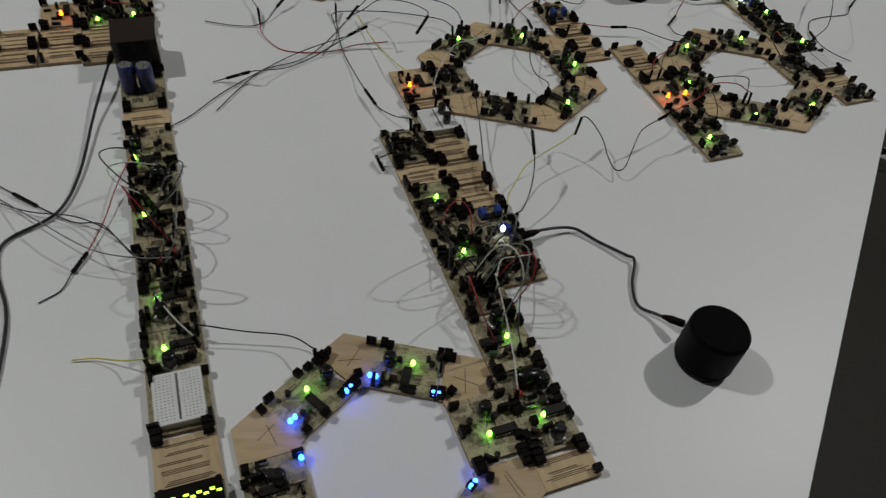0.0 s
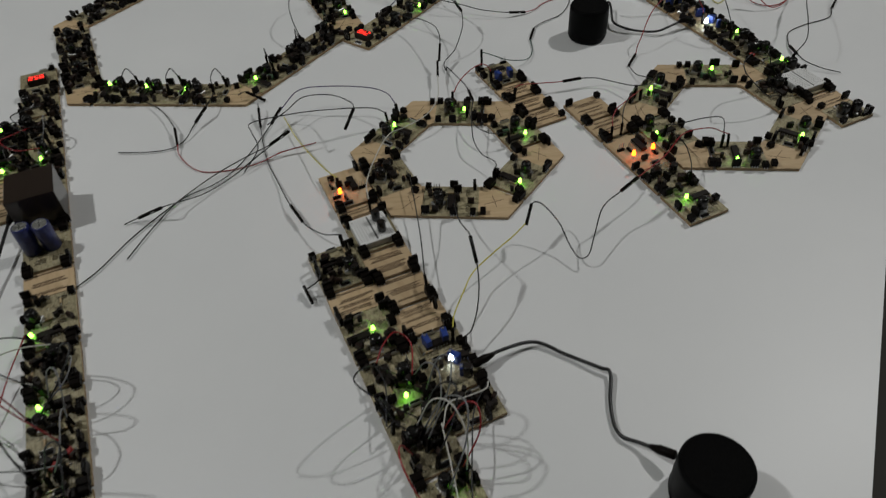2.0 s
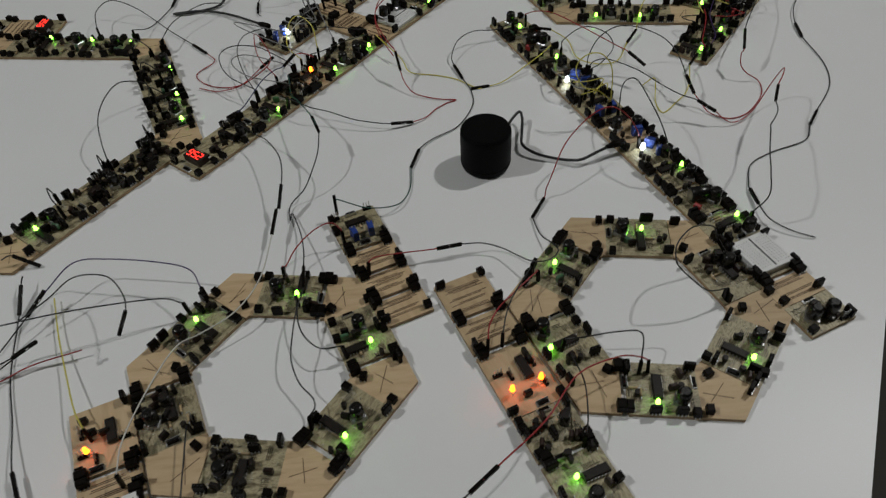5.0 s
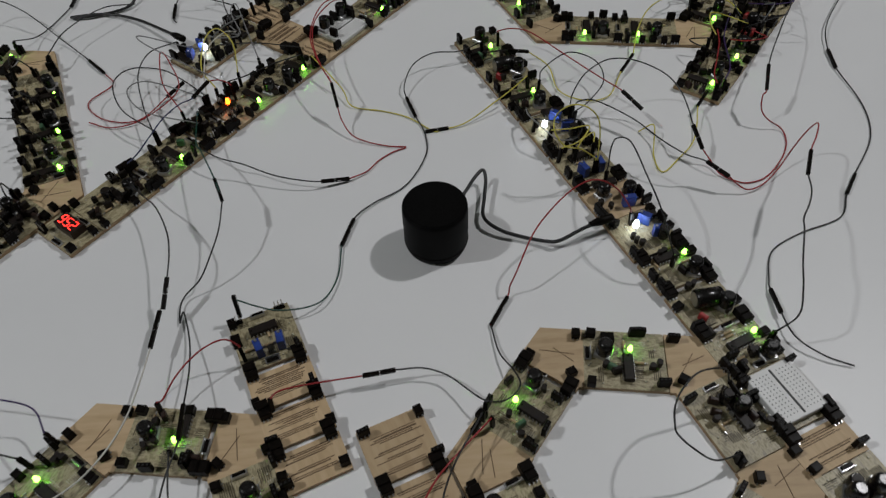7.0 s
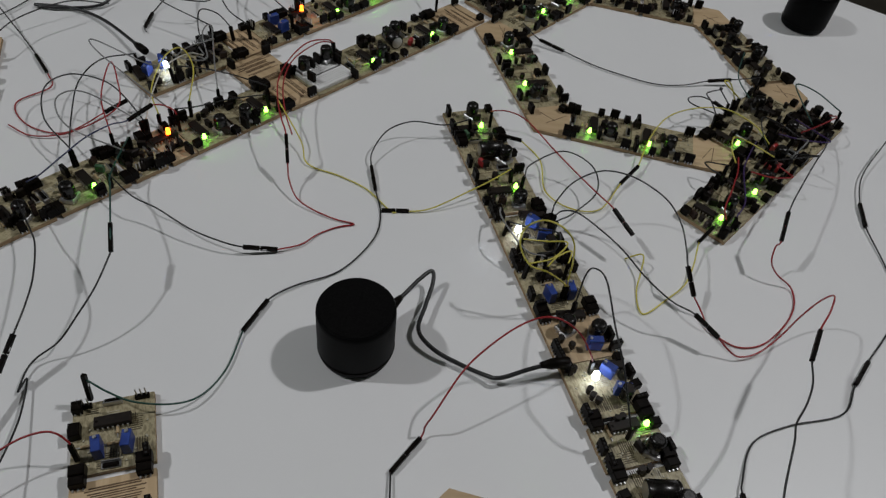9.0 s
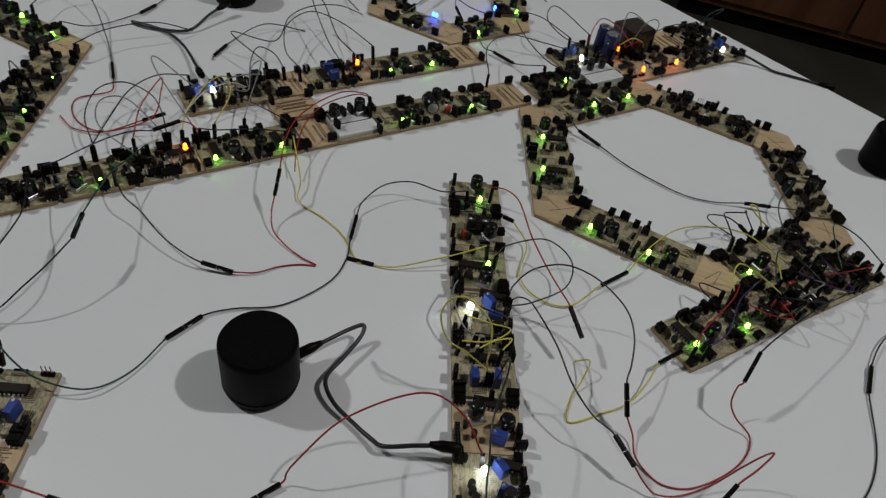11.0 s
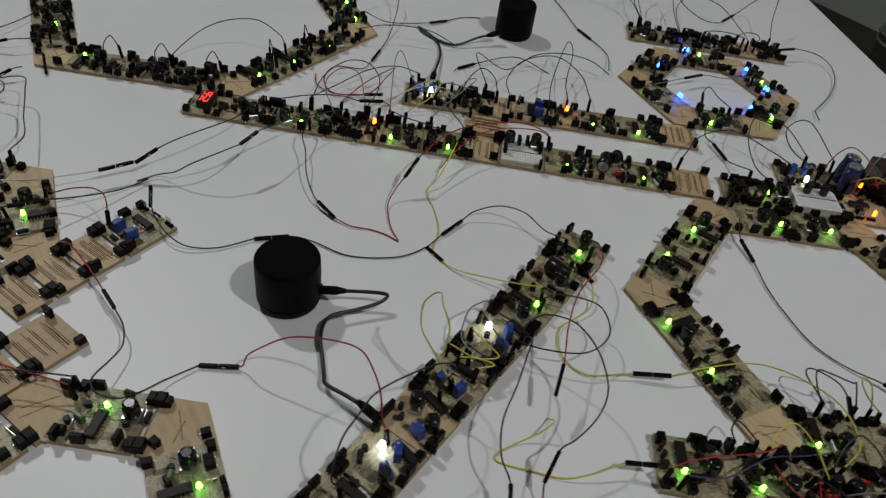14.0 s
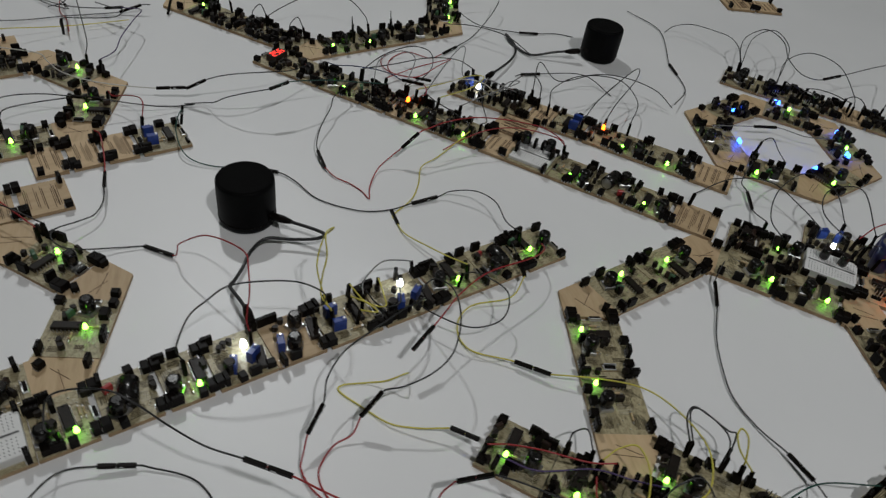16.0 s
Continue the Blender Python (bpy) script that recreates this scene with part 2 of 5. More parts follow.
def header_mesh():
    bm = bmesh.new()
    block(bm, 0, 0, 0.0006, 0.0078, 0.0030, 0.0082, 0, 0.0003)
    for i in (-1, 0, 1):
        block(bm, i * 0.0025, -0.0018, 0, 0.0007, 0.0010, 0.0020, 1)
        block(bm, i * 0.0025, 0, 0.0087, 0.0011, 0.0011, 0.00025, 2)
    return mesh("header", bm, BLACK, METAL, PIT)


def low_header_mesh():
    bm = bmesh.new()
    block(bm, 0, 0, 0.0004, 0.0052, 0.0060, 0.0055, 0, 0.0004)
    for i in (-1, 1):
        block(bm, i * 0.0014, -0.0033, 0, 0.0007, 0.0009, 0.0016, 1)
    return mesh("low_header", bm, BLACK, METAL)


def pin_row_mesh():
    return mesh("pin_header", block(bmesh.new(), 0, 0, 0.0, 0.0076, 0.0026, 0.0026, 0, 0.0002), BLACK)


def pin_mesh():
    return mesh("pin", block(bmesh.new(), 0, 0, 0.0026, 0.00065, 0.00065, 0.0062), METAL)


def chip_body_mesh():
    bm = bmesh.new()
    block(bm, 0, 0, 0.0012, 0.0190, 0.0064, 0.0034, 0, 0.0004)
    lathe(bm, [(0.0009, 0.00462), (0.0008, 0.00468)], 8, 1, -0.0080, 0.0)
    return mesh("chip_body", bm, CHIP, BLACK)


def chip_legs_mesh():
    bm = bmesh.new()
    for i in range(7):
        for s in (-1, 1):
            block(bm, (i - 3) * 0.00254, s * 0.0037, 0, 0.0009, 0.0005, 0.0028)
    return mesh("chip_legs", bm, METAL)


def capacitor_mesh():
    bm = bmesh.new()
    lathe(bm, [(0.0036, 0.0008), (0.0040, 0.0014), (0.0040, 0.0108), (0.0037, 0.0114), (0.0031, 0.0115)], 14, 0)
    lathe(bm, [(0.0030, 0.0116), (0.0029, 0.0117)], 14, 1)
    for s in (-1, 1):
        block(bm, s * 0.0012, 0, 0, 0.0006, 0.0006, 0.001, 2)
    return mesh("capacitor", bm, GLOSS, CHIP, METAL)


def knob_base_mesh():
    bm = bmesh.new()
    block(bm, 0, 0, 0.0008, 0.0110, 0.0098, 0.0032, 0, 0.0005)
    for i in (-1, 0, 1):
        block(bm, i * 0.0025, -0.0047, 0, 0.0009, 0.0012, 0.0022, 0)
    return mesh("knob_base", bm, METAL)


def clip_mesh():
    bm = bmesh.new()
    block(bm, 0, 0, 0.0003, 0.0100, 0.0040, 0.0008, 0, 0.0003)
    block(bm, 0, 0.0016, 0.0010, 0.0096, 0.0007, 0.0024, 0, 0.0002)
    block(bm, 0, -0.0004, 0.0010, 0.0080, 0.0022, 0.0016, 1, 0.0003)
    return mesh("contact_clip", bm, METAL, BLACK)


def knob_mesh():
    bm = bmesh.new()
    lathe(bm, [(0.0048, 0.0038), (0.0052, 0.0046), (0.0051, 0.0122), (0.0045, 0.0143), (0.0030, 0.0152)], 16, 0)
    block(bm, 0, 0.0012, 0.0152, 0.0006, 0.0030, 0.0002, 0)
    return mesh("knob", bm, GLOSS)


def transistor_mesh():
    bm = bmesh.new()
    pts = [(0.0022 * math.cos(a), 0.0022 * math.sin(a)) for a in [radians(-35 + 250 * i / 9) for i in range(10)]]
    prism(bm, pts, 0.0025, 0.0072)
    for i in (-1, 0, 1):
        block(bm, i * 0.0012, 0, 0, 0.0005, 0.0005, 0.0026, 1)
    return mesh("transistor", bm, CHIP, METAL)


def trimmer_mesh():
    bm = bmesh.new()
    block(bm, 0, 0, 0.0006, 0.0095, 0.0048, 0.0098, 0, 0.0003)
    lathe(bm, [(0.0011, 0.0104), (0.0010, 0.0112)], 8, 1, -0.0033, 0.0)
    for i in (-1, 0, 1):
        block(bm, i * 0.0025, 0, 0, 0.0006, 0.0006, 0.0008, 1)
    return mesh("trimmer", bm, BLUE, METAL)


def drum_mesh():
    bm = bmesh.new()
    m = pose(0, 0, 0.0070, 0, 90, 0)
    lathe(bm, [(0.0056, -0.0095), (0.0066, -0.0090), (0.0066, 0.0070), (0.0060, 0.0076), (0.0066, 0.0082), (0.0064, 0.0094)], 18, 0, m=m)
    lathe(bm, [(0.0052, -0.0098), (0.0050, -0.00955)], 18, 1, m=m)
    return mesh("drum", bm, GLOSS, METAL)


def resistor_mesh():
    bm = bmesh.new()
    m = pose(0, 0, 0.0013, 0, 90, 0)
    lathe(bm, [(0.0007, -0.0032), (0.0011, -0.0028), (0.0009, -0.0018), (0.0009, 0.0018), (0.0011, 0.0028), (0.0007, 0.0032)], 8, 0, m=m)
    for s in (-1, 1):
        block(bm, s * 0.0042, 0, 0, 0.0022, 0.0005, 0.0014, 1)
    return mesh("resistor", bm, TAN, METAL)


def film_mesh(mat):
    bm = bmesh.new()
    block(bm, 0, 0, 0.0012, 0.0062, 0.0030, 0.0058, 0, 0.0007)
    for s in (-1, 1):
        block(bm, s * 0.0018, 0, 0, 0.0005, 0.0005, 0.0014, 1)
    return mesh("film_capacitor", bm, mat, METAL)


def led_mesh(mat):
    bm = bmesh.new()
    lathe(bm, [(0.0015, 0.0034), (0.0018, 0.0036), (0.0018, 0.0041), (0.0014, 0.0043), (0.0014, 0.0062), (0.0011, 0.0072), (0.0005, 0.0077)], 12, 0)
    return mesh("led_lens", bm, mat)


def tall_led_mesh(mat):
    bm = bmesh.new()
    lathe(bm, [(0.0017, 0.0062), (0.0021, 0.0064), (0.0021, 0.0070), (0.0017, 0.0072), (0.0017, 0.0098), (0.0014, 0.0112), (0.0007, 0.0118)], 14, 0)
    return mesh("led_lens", bm, mat)


def tall_led_legs_mesh():
    bm = bmesh.new()
    for s in (-1, 1):
        block(bm, s * 0.0012, 0, 0, 0.0006, 0.0006, 0.0064)
    return mesh("led_legs", bm, METAL)


def led_legs_mesh():
    bm = bmesh.new()
    for s in (-1, 1):
        block(bm, s * 0.0011, 0, 0, 0.0005, 0.0005, 0.0032)
    return mesh("led_legs", bm, METAL)


def trace_mesh(seed, length):
    """Etched tracks: combs of thin dark lines, a few tinned ones, and solder points, on a board of that length."""
    rng = random.Random(seed)
    bm = bmesh.new()
    half = length / 2
    for k in range(11):
        u, v = rng.uniform(-0.46, 0.36) * length, rng.uniform(-0.017, 0.013)
        slot = 0 if k < 3 else 1
        along = rng.random() < 0.62
        ln = rng.uniform(0.005, 0.012)
        for i in range(rng.randint(3, 7)):
            step = i * 0.0013
            ln2 = ln * rng.uniform(0.75, 1.0)
            if along:
                block(bm, min(u + ln2 / 2, half - ln2 / 2 - 0.004), min(0.0195, v + step), 0, ln2, 0.00045, 0.00022 + 0.00002 * k, slot)
            else:
                block(bm, max(-half + 0.005, min(half - 0.002, u + step)), max(-0.014, min(0.014, v)), 0, 0.00045, ln2, 0.00022 + 0.00002 * k, slot)
    for i in range(18):
        u, v = rng.uniform(-0.40, 0.44) * length, rng.uniform(-0.018, 0.018)
        lathe(bm, [(0.0008, 0), (0.0005, 0.0006)], 6, 0, u, v, True)
    return mesh("track_pattern", bm, TIN, TRACK)


def digit_bars(bm, x, y, z, w, h, lit, slot):
    t = w * 0.16
    places = [(0, h / 2, w, t), (-w / 2, h / 4, t, h / 2.4), (w / 2, h / 4, t, h / 2.4), (0, 0, w, t), (-w / 2, -h / 4, t, h / 2.4), (w / 2, -h / 4, t, h / 2.4), (0, -h / 2, w, t)]
    for i in lit:
        px, py, sx, sy = places[i]
        block(bm, x + px, y + py, z, sx, sy, 0.0002, slot)


def header(parent, u, v, turn=0.0, low=False, lift=0.0):
    part("header", once("low", low_header_mesh) if low else once("header", header_mesh), parent, at(u, v, turn, T + lift))


def chip(parent, u, v, turn=0.0):
    c = part("chip", once("chip", chip_body_mesh), parent, at(u, v, turn), "black dual in-line chip")
    tagged(part("pin_comb", once("chip_legs", chip_legs_mesh), c, None, "bright metal legs"), kind="stuff")


LIGHTS = {"green": LED_GREEN, "orange": LED_ORANGE, "white": LED_WHITE, "blue": LED_BLUE, "off": LED_OFF}


def led(parent, u, v, colour="green"):
    if colour == "blue":
        for k in (-1, 1):
            c = part("led", once("led_blue", lambda: led_mesh(LED_BLUE)), parent, at(u + k * 0.0022, v, 0), "small glowing blue indicator light")
            part("wire_leg", once("led_legs", led_legs_mesh), c)
        return
    tall = colour == "orange"
    c = part("led", once("led_" + colour, lambda: (tall_led_mesh if tall else led_mesh)(LIGHTS[colour])), parent, at(u, v, 0) @ Matrix.Scale(1.35 if colour == "white" else 1.0, 4), "small %s indicator light" % ("unlit clear" if colour == "off" else "glowing " + colour))
    part("wire_leg", once("tall_legs", tall_led_legs_mesh) if tall else once("led_legs", led_legs_mesh), c)


def knob(parent, u, v, turn=0.0, lift=0.0):
    c = part("potentiometer", once("knob_base", knob_base_mesh), parent, at(u, v, turn, T + lift), "metal-footed trimmer dial")
    part("dial", once("knob", knob_mesh), c, None, "rounded black dial")


def simple(name, key, build, parent, u, v, turn=0.0, label=""):
    part(name, once(key, build), parent, at(u, v, turn), label)


def capacitor(parent, u, v):
    simple("capacitor", "cap", capacitor_mesh, parent, u, v, 0, "upright black capacitor can")


def transistor(parent, u, v, turn=0.0):
    simple("transistor", "to92", transistor_mesh, parent, u, v, turn)


def trimmer(parent, u, v, turn=0.0):
    simple("trimmer", "trim", trimmer_mesh, parent, u, v, turn, "blue box trimmer")


def film(parent, u, v, turn=0.0, mat=None):
    mat = mat or BROWN
    simple("film_capacitor", "film_" + mat.name, lambda: film_mesh(mat), parent, u, v, turn)


def resistor(parent, u, v, turn=0.0):
    simple("resistor", "res", resistor_mesh, parent, u, v, turn)


def pin_row(parent, u, v, turn=0.0):
    base = part("pin_header", once("pins", pin_row_mesh), parent, at(u, v, turn))
    for i in (-1, 0, 1):
        part("pin", once("pin", pin_mesh), base, pose(i * 0.0025, 0, 0))


def drum(parent, u, v, turn=0.0):
    simple("drum_capacitor", "drum", drum_mesh, parent, u, v, turn, "large black capacitor lying on its side")


def bridge_mesh():
    """A low black socket that spans the gap between two boards, with the bright pins of its plug."""
    bm = bmesh.new()
    block(bm, -0.0022, 0, 0.0004, 0.0062, 0.0080, 0.0066, 0, 0.0005)
    block(bm, 0.0036, 0, 0.0004, 0.0050, 0.0076, 0.0060, 0, 0.0005)
    for i in (-1, 0, 1):
        block(bm, 0.0010, i * 0.0025, 0.0026, 0.0024, 0.0007, 0.0007, 1)
        block(bm, 0.0066, i * 0.0025, 0.0, 0.0016, 0.0008, 0.0014, 1)
    return mesh("joint_socket", bm, BLACK, METAL)


def gapped(seed, wood):
    """Whether a board stands off from the one before it."""
    return wood or random.Random(seed * 13 + 5).random() < 0.55


def board(parent, length, wood, seed, gap):
    bm = bmesh.new()
    block(bm, gap / 2, 0, 0.0004, length - gap, WIDE, T - 0.0004, 1)
    bm.faces.ensure_lookup_table()
    bm.faces[1].material_index = 0
    part("board", mesh("board", bm, WOOD if wood else PCB, EDGE), parent)
    if not wood:
        key = "tracks_%d_%d" % (seed % 7, round(length * 1000))
        tagged(part("track_pattern", once(key, lambda: trace_mesh(seed % 7, length)), parent, at(0, 0)), kind="stuff")


def grooves(parent, length, seed):
    """Dark burnt strips across a bare wooden board."""
    rng = random.Random(seed)
    for k in range(max(2, round(length / 0.008))):
        u = -length / 2 + 0.004 + (length - 0.008) * (k + rng.uniform(0.1, 0.9)) / max(2, round(length / 0.008))
        for i in range(rng.randint(2, 3)):
            v0 = rng.uniform(-0.017, -0.008)
            bm = block(bmesh.new(), u + i * 0.0013, (v0 + rng.uniform(0.006, 0.017)) / 2, T, rng.uniform(0.0004, 0.0008), rng.uniform(0.022, 0.032), 0.00025)
            part("burnt_line", mesh("burnt_line", bm, BURN), parent)


PLACES = []
CROWDED = ("long left row of boards", "double row of boards", "side column by the long row", "side row by the large ring", "tangled far row of boards", "great ring of boards")
KINDS = {"s": "voice circuit board with a chip, dial and lit indicator", "x": "crowded circuit board with transistors and black sockets", "w": "bare plywood link board with burnt lines",
         "c": "circuit board carrying a large lying capacitor", "o": "plywood jumper board with an orange light and chip", "t": "circuit board with blue trimmers and a chip",
         "b": "board carrying a small white breadboard", "p": "power board with a bright white light and blue trimmers", "r": "circuit board with a red part and dark capacitors",
         "k": "wooden circuit board with two black dials", "e": "end board with upright black capacitors", "d": "end board with a red number display",
         "v": "power board with two blue capacitor cans", "m": "board with a lit lime level display", "q": "board under a tall dark plastic box"}


def circuit(kind, length, m, seed, leds=(), group="", first=False):
    rng = random.Random(seed * 31 + 7)
    root = tagged(new("circuit_board"), KINDS[kind], "circuit board", group or "circuit boards on the table")
    root.matrix_world = m
    half = length / 2
    PLACES.append((m.translation.copy(), m.to_euler().z, length))
    bridged = gapped(seed, kind in "wok") and length > 0.02 and not first
    board(root, length, kind in "wok", seed, 0.0040 if bridged else 0.0006)
    j = lambda a: rng.uniform(-a, a)
    # sockets at the joints
    if bridged:
        for sv in (-1, 1):
            simple("joint_socket", "bridge", bridge_mesh, root, -half + 0.0012, sv * 0.0166 + j(0.0008), j(2), "black socket bridging two boards")
    for su in ((1,) if bridged else (-1, 1)):
        for sv in (-1, 1):
            if rng.random() < 0.85:
                header(root, su * (half - 0.0045) + j(0.0006), sv * 0.0182 + j(0.0014), 90 + j(5) if rng.random() < 0.5 else j(5), rng.random() < 0.45)
    if kind not in "wbqvm":
        for su in (-1, 1):
            if rng.random() < 0.5:
                simple("contact_clip", "clip", clip_mesh, root, su * (half - 0.0028), j(0.007), 90 * su + j(3), "bright bent metal contact")
    if kind == "w":
        grooves(root, length, seed)
    if kind in "sxrctpkem" and length > 0.03:
        for _ in range(2):
            header(root, j(half * 0.5), rng.choice((-1, 1)) * 0.0192, j(8), rng.random() < 0.6)
    if kind == "s":
        u, v = (leds[0][0], leds[0][1]) if leds else (0.0, -0.006)
        side = -1 if v > 0 else 1
        cv = max(-0.011, min(0.011, v + side * 0.013))
        chip(root, max(-half + 0.006, min(half - 0.006, u + j(0.003))), cv, 90 + j(3))
        ku = u - 0.017 if u > -half + 0.024 else u + 0.017
        knob(root, max(-half + 0.006, min(half - 0.006, ku)), v + side * 0.003, j(40))
        for i in range(3):
            transistor(root, max(-half + 0.004, min(half - 0.004, u + rng.choice((-1, 1)) * rng.uniform(0.010, 0.018))), j(0.012), j(180))
        film(root, max(-half + 0.004, min(half - 0.004, u + 0.012)), cv + j(0.004), j(90), rng.choice((BROWN, GREENCAP, CHIP)))
        for i in range(3):
            resistor(root, j(half * 0.7), j(0.014), rng.choice((0, 90)))
        for i in range(3 if length > 0.036 else 2):
            a = max(-half + 0.004, min(half - 0.004, u + rng.choice((-1, 1)) * rng.uniform(0.008, 0.020)))
            if i % 2:
                film(root, a, rng.choice((-1, 1)) * rng.uniform(0.009, 0.017), j(90), rng.choice((BROWN, CHIP, CHIP)))
            else:
                header(root, a, rng.choice((-1, 1)) * rng.uniform(0.010, 0.018), rng.choice((0, 90)) + j(6), rng.random() < 0.5)
    if kind in "xr":
        for i in range(5):
            transistor(root, j(half * 0.8), j(0.015), j(180))
        for i in range(6):
            film(root, j(half * 0.8), j(0.016), j(90), rng.choice((BROWN, CHIP, BROWN, RED if kind == "r" else CHIP)))
        for i in range(2):
            header(root, j(half * 0.7), j(0.017), rng.choice((0, 90)) + j(8))
        capacitor(root, j(half * 0.6), j(0.012))
        if length > 0.035:
            knob(root, j(half * 0.5), j(0.011), j(60))
            chip(root, j(half * 0.2), j(0.005), rng.choice((0, 90)))
        for i in range(4):
            resistor(root, j(half * 0.7), j(0.016), rng.choice((0, 90)))
        pin_row(root, j(half * 0.7), 0.015 * rng.choice((-1, 1)), 0)
    if kind == "c":
        drum(root, j(0.003), 0.001, 80 + j(8))
        film(root, half - 0.008, -0.010, 20, RED)
        knob(root, half - 0.010, 0.010, 30)
        for i in range(3):
            transistor(root, rng.choice((-1, 1)) * (half - 0.005), j(0.013), j(180))
    if kind == "o":
        chip(root, -0.002 + j(0.002), 0.006, 0)
        for i in range(4):
            pin_row(root, j(half * 0.6), rng.choice((-0.006, 0.014, -0.014)), rng.choice((0, 90)))
        for i in range(3):
            film(root, j(half * 0.6), j(0.013), rng.choice((0, 90)), CHIP)
    if kind == "t":
        chip(root, -half + 0.016, 0.0, 90)
        trimmer(root, half - 0.012, -0.007, 4)
        trimmer(root, half - 0.012, 0.008, -8)
        pin_row(root, -half + 0.003, -0.015, 90)
        pin_row(root, -half + 0.003, 0.015, 90)
        for i in range(4):
            resistor(root, j(half * 0.6), j(0.016), rng.choice((0, 90)))
    if kind == "p":
        trimmer(root, -0.008, 0.006, 35)
        trimmer(root, 0.007, 0.009, 65)
        chip(root, -half + 0.008, 0.009, 80)
        capacitor(root, half - 0.010, 0.010)
        for i in range(4):
            transistor(root, j(half * 0.7), -0.010 + j(0.006), j(180))
    if kind == "k":
        knob(root, -0.004, -0.007, 20)
        knob(root, 0.004, 0.011, -30)
        trimmer(root, 0.012, 0.006, 75)
        transistor(root, 0.010, -0.009)
        transistor(root, 0.004, -0.014)
        chip(root, -half + 0.006, 0.001, 80)
    if kind == "e":
        capacitor(root, -0.003, -0.006)
        knob(root, 0.004, 0.005, 15)
        knob(root, 0.002, -0.010, 40)
        for i in range(3):
            film(root, j(half * 0.6), j(0.014), j(90))
        pin_row(root, half - 0.003, 0.012, 90)
    if kind == "b":
        bm = bmesh.new()
        hb = 0.0034 if seed == 198 else 0.0066
        block(bm, 0, 0, 0.0, length - 0.006, 0.034, hb, 0, 0.0005)
        block(bm, 0, 0, hb, length - 0.010, 0.0016, 0.0001, 1)
        bb = part("breadboard", mesh("breadboard", bm, WHITE, HOLE), root, at(0, 0), "white plastic breadboard")
        bm = bmesh.new()
        nu = int((length - 0.010) / 0.0025)
        for a in range(nu):
            for b in range(12):
                if b not in (5, 6):
                    block(bm, (a - (nu - 1) / 2) * 0.0025, (b - 5.5) * 0.0026, hb, 0.0007, 0.0007, 0.0001)
        part("perforation", mesh("perforation", bm, HOLE), bb)
        if seed == 198:
            for u, v in ((-0.014, 0.010), (0.012, 0.012)):
                knob(root, u, v, j(30), hb)
            for u, v in ((-0.004, 0.013), (0.004, 0.015), (-0.017, -0.004), (0.018, 0.004)):
                header(root, u, v, 90 + j(10), False, hb)
        for i in range(2 if seed in (152, 272) else 0):
            part("capacitor", once("cap", capacitor_mesh), root, at(-0.008 + i * 0.016, 0.008 + j(0.004), 0, T + 0.0066), "upright black capacitor can")
    if kind == "d":
        bm = bmesh.new()
        block(bm, 0, 0, 0.0, 0.0125, 0.0215, 0.0075, 0, 0.0004)
        disp = part("display", mesh("display", bm, BROWN), root, at(0.003, 0), "dark display block")
        bm = bmesh.new()
        for i, lit in enumerate(((0, 2, 3, 4, 6), (0, 1, 3, 5, 6), (0, 1, 3, 4, 5, 6))):
            digit_bars(bm, 0, 0, 0, 0.0040, 0.0076, lit, 0)
            bmesh.ops.translate(bm, verts=[v for v in bm.verts if v.tag is False], vec=((i - 1) * 0.0064, 0, 0))
            for v in bm.verts:
                v.tag = True
        part("lit_segments", mesh("lit_segments", bm, LED_RED), disp, pose(0, 0, 0.0076, 0, 0, 90), "glowing red number segments")
        pin_row(root, -half + 0.003, 0.016, 90)
    if kind == "v":
        for s in (-1, 1):
            bm = lathe(bmesh.new(), [(0.0070, 0), (0.0078, 0.001), (0.0078, 0.029), (0.0072, 0.0302), (0.0066, 0.0303)], 20, 0)
            lathe(bm, [(0.0065, 0.0302), (0.0064, 0.0304)], 20, 1)
            block(bm, 0.0, 0.0, 0.0304, 0.009, 0.0005, 0.0001, 2)
            part("capacitor_can", mesh("capacitor_can", bm, SLEEVE, FOIL, BLACK), root, pose(-0.002, s * 0.0085 - 0.003, T, 0, 4 * s, 0), "upright dark blue capacitor can")
    if kind == "q":
        bm = bmesh.new()
        k = length / 0.0535
        for a, b, c, d in ((0, 0.0212 * k, 0.046 * k, 0.0014), (0, -0.0212 * k, 0.046 * k, 0.0014), (0.0223 * k, 0, 0.0014, 0.0410 * k), (-0.0223 * k, 0, 0.0014, 0.0410 * k)):
            block(bm, a, b, 0.0002, c, d, 0.036 * k)
        block(bm, 0, 0, 0.0362 * k, 0.046 * k, 0.0438 * k, 0.0014, 0, 0.0005)
        part("cover", mesh("cover", bm, SMOKE), root, at(-0.002, 0.0), "smoked clear plastic cover")
        bm = block(bmesh.new(), -0.005 * k, 0, 0, 0.030 * k, 0.036 * k, 0.028 * k, 0, 0.002)
        part("transformer", mesh("transformer", bm, BROWN), root, at(0, 0), "dark wound transformer block")
    if kind == "m":
        bm = bmesh.new()
        block(bm, 0, 0, 0, 0.024, 0.041, 0.009, 0, 0.0008)
        for i in range(10):
            block(bm, -0.004 + 0.002 * (i % 2), -0.018 + i * 0.004, 0.009, 0.0014, 0.0028, 0.0004, 1)
        for i in range(11):
            pin = block(bmesh.new(), 0, 0, 0, 0.0024, 0.0024, 0.014, 0, 0.0003)
            part("upright_plug", mesh("upright_plug", pin, BLACK), root, pose(0.006, -0.018 + i * 0.0036, T, 0, -8 + j(4), 0))
        part("level_display", mesh("level_display", bm, BLACK, LED_LIME), root, at(-0.010, 0), "black display with lit lime bars")
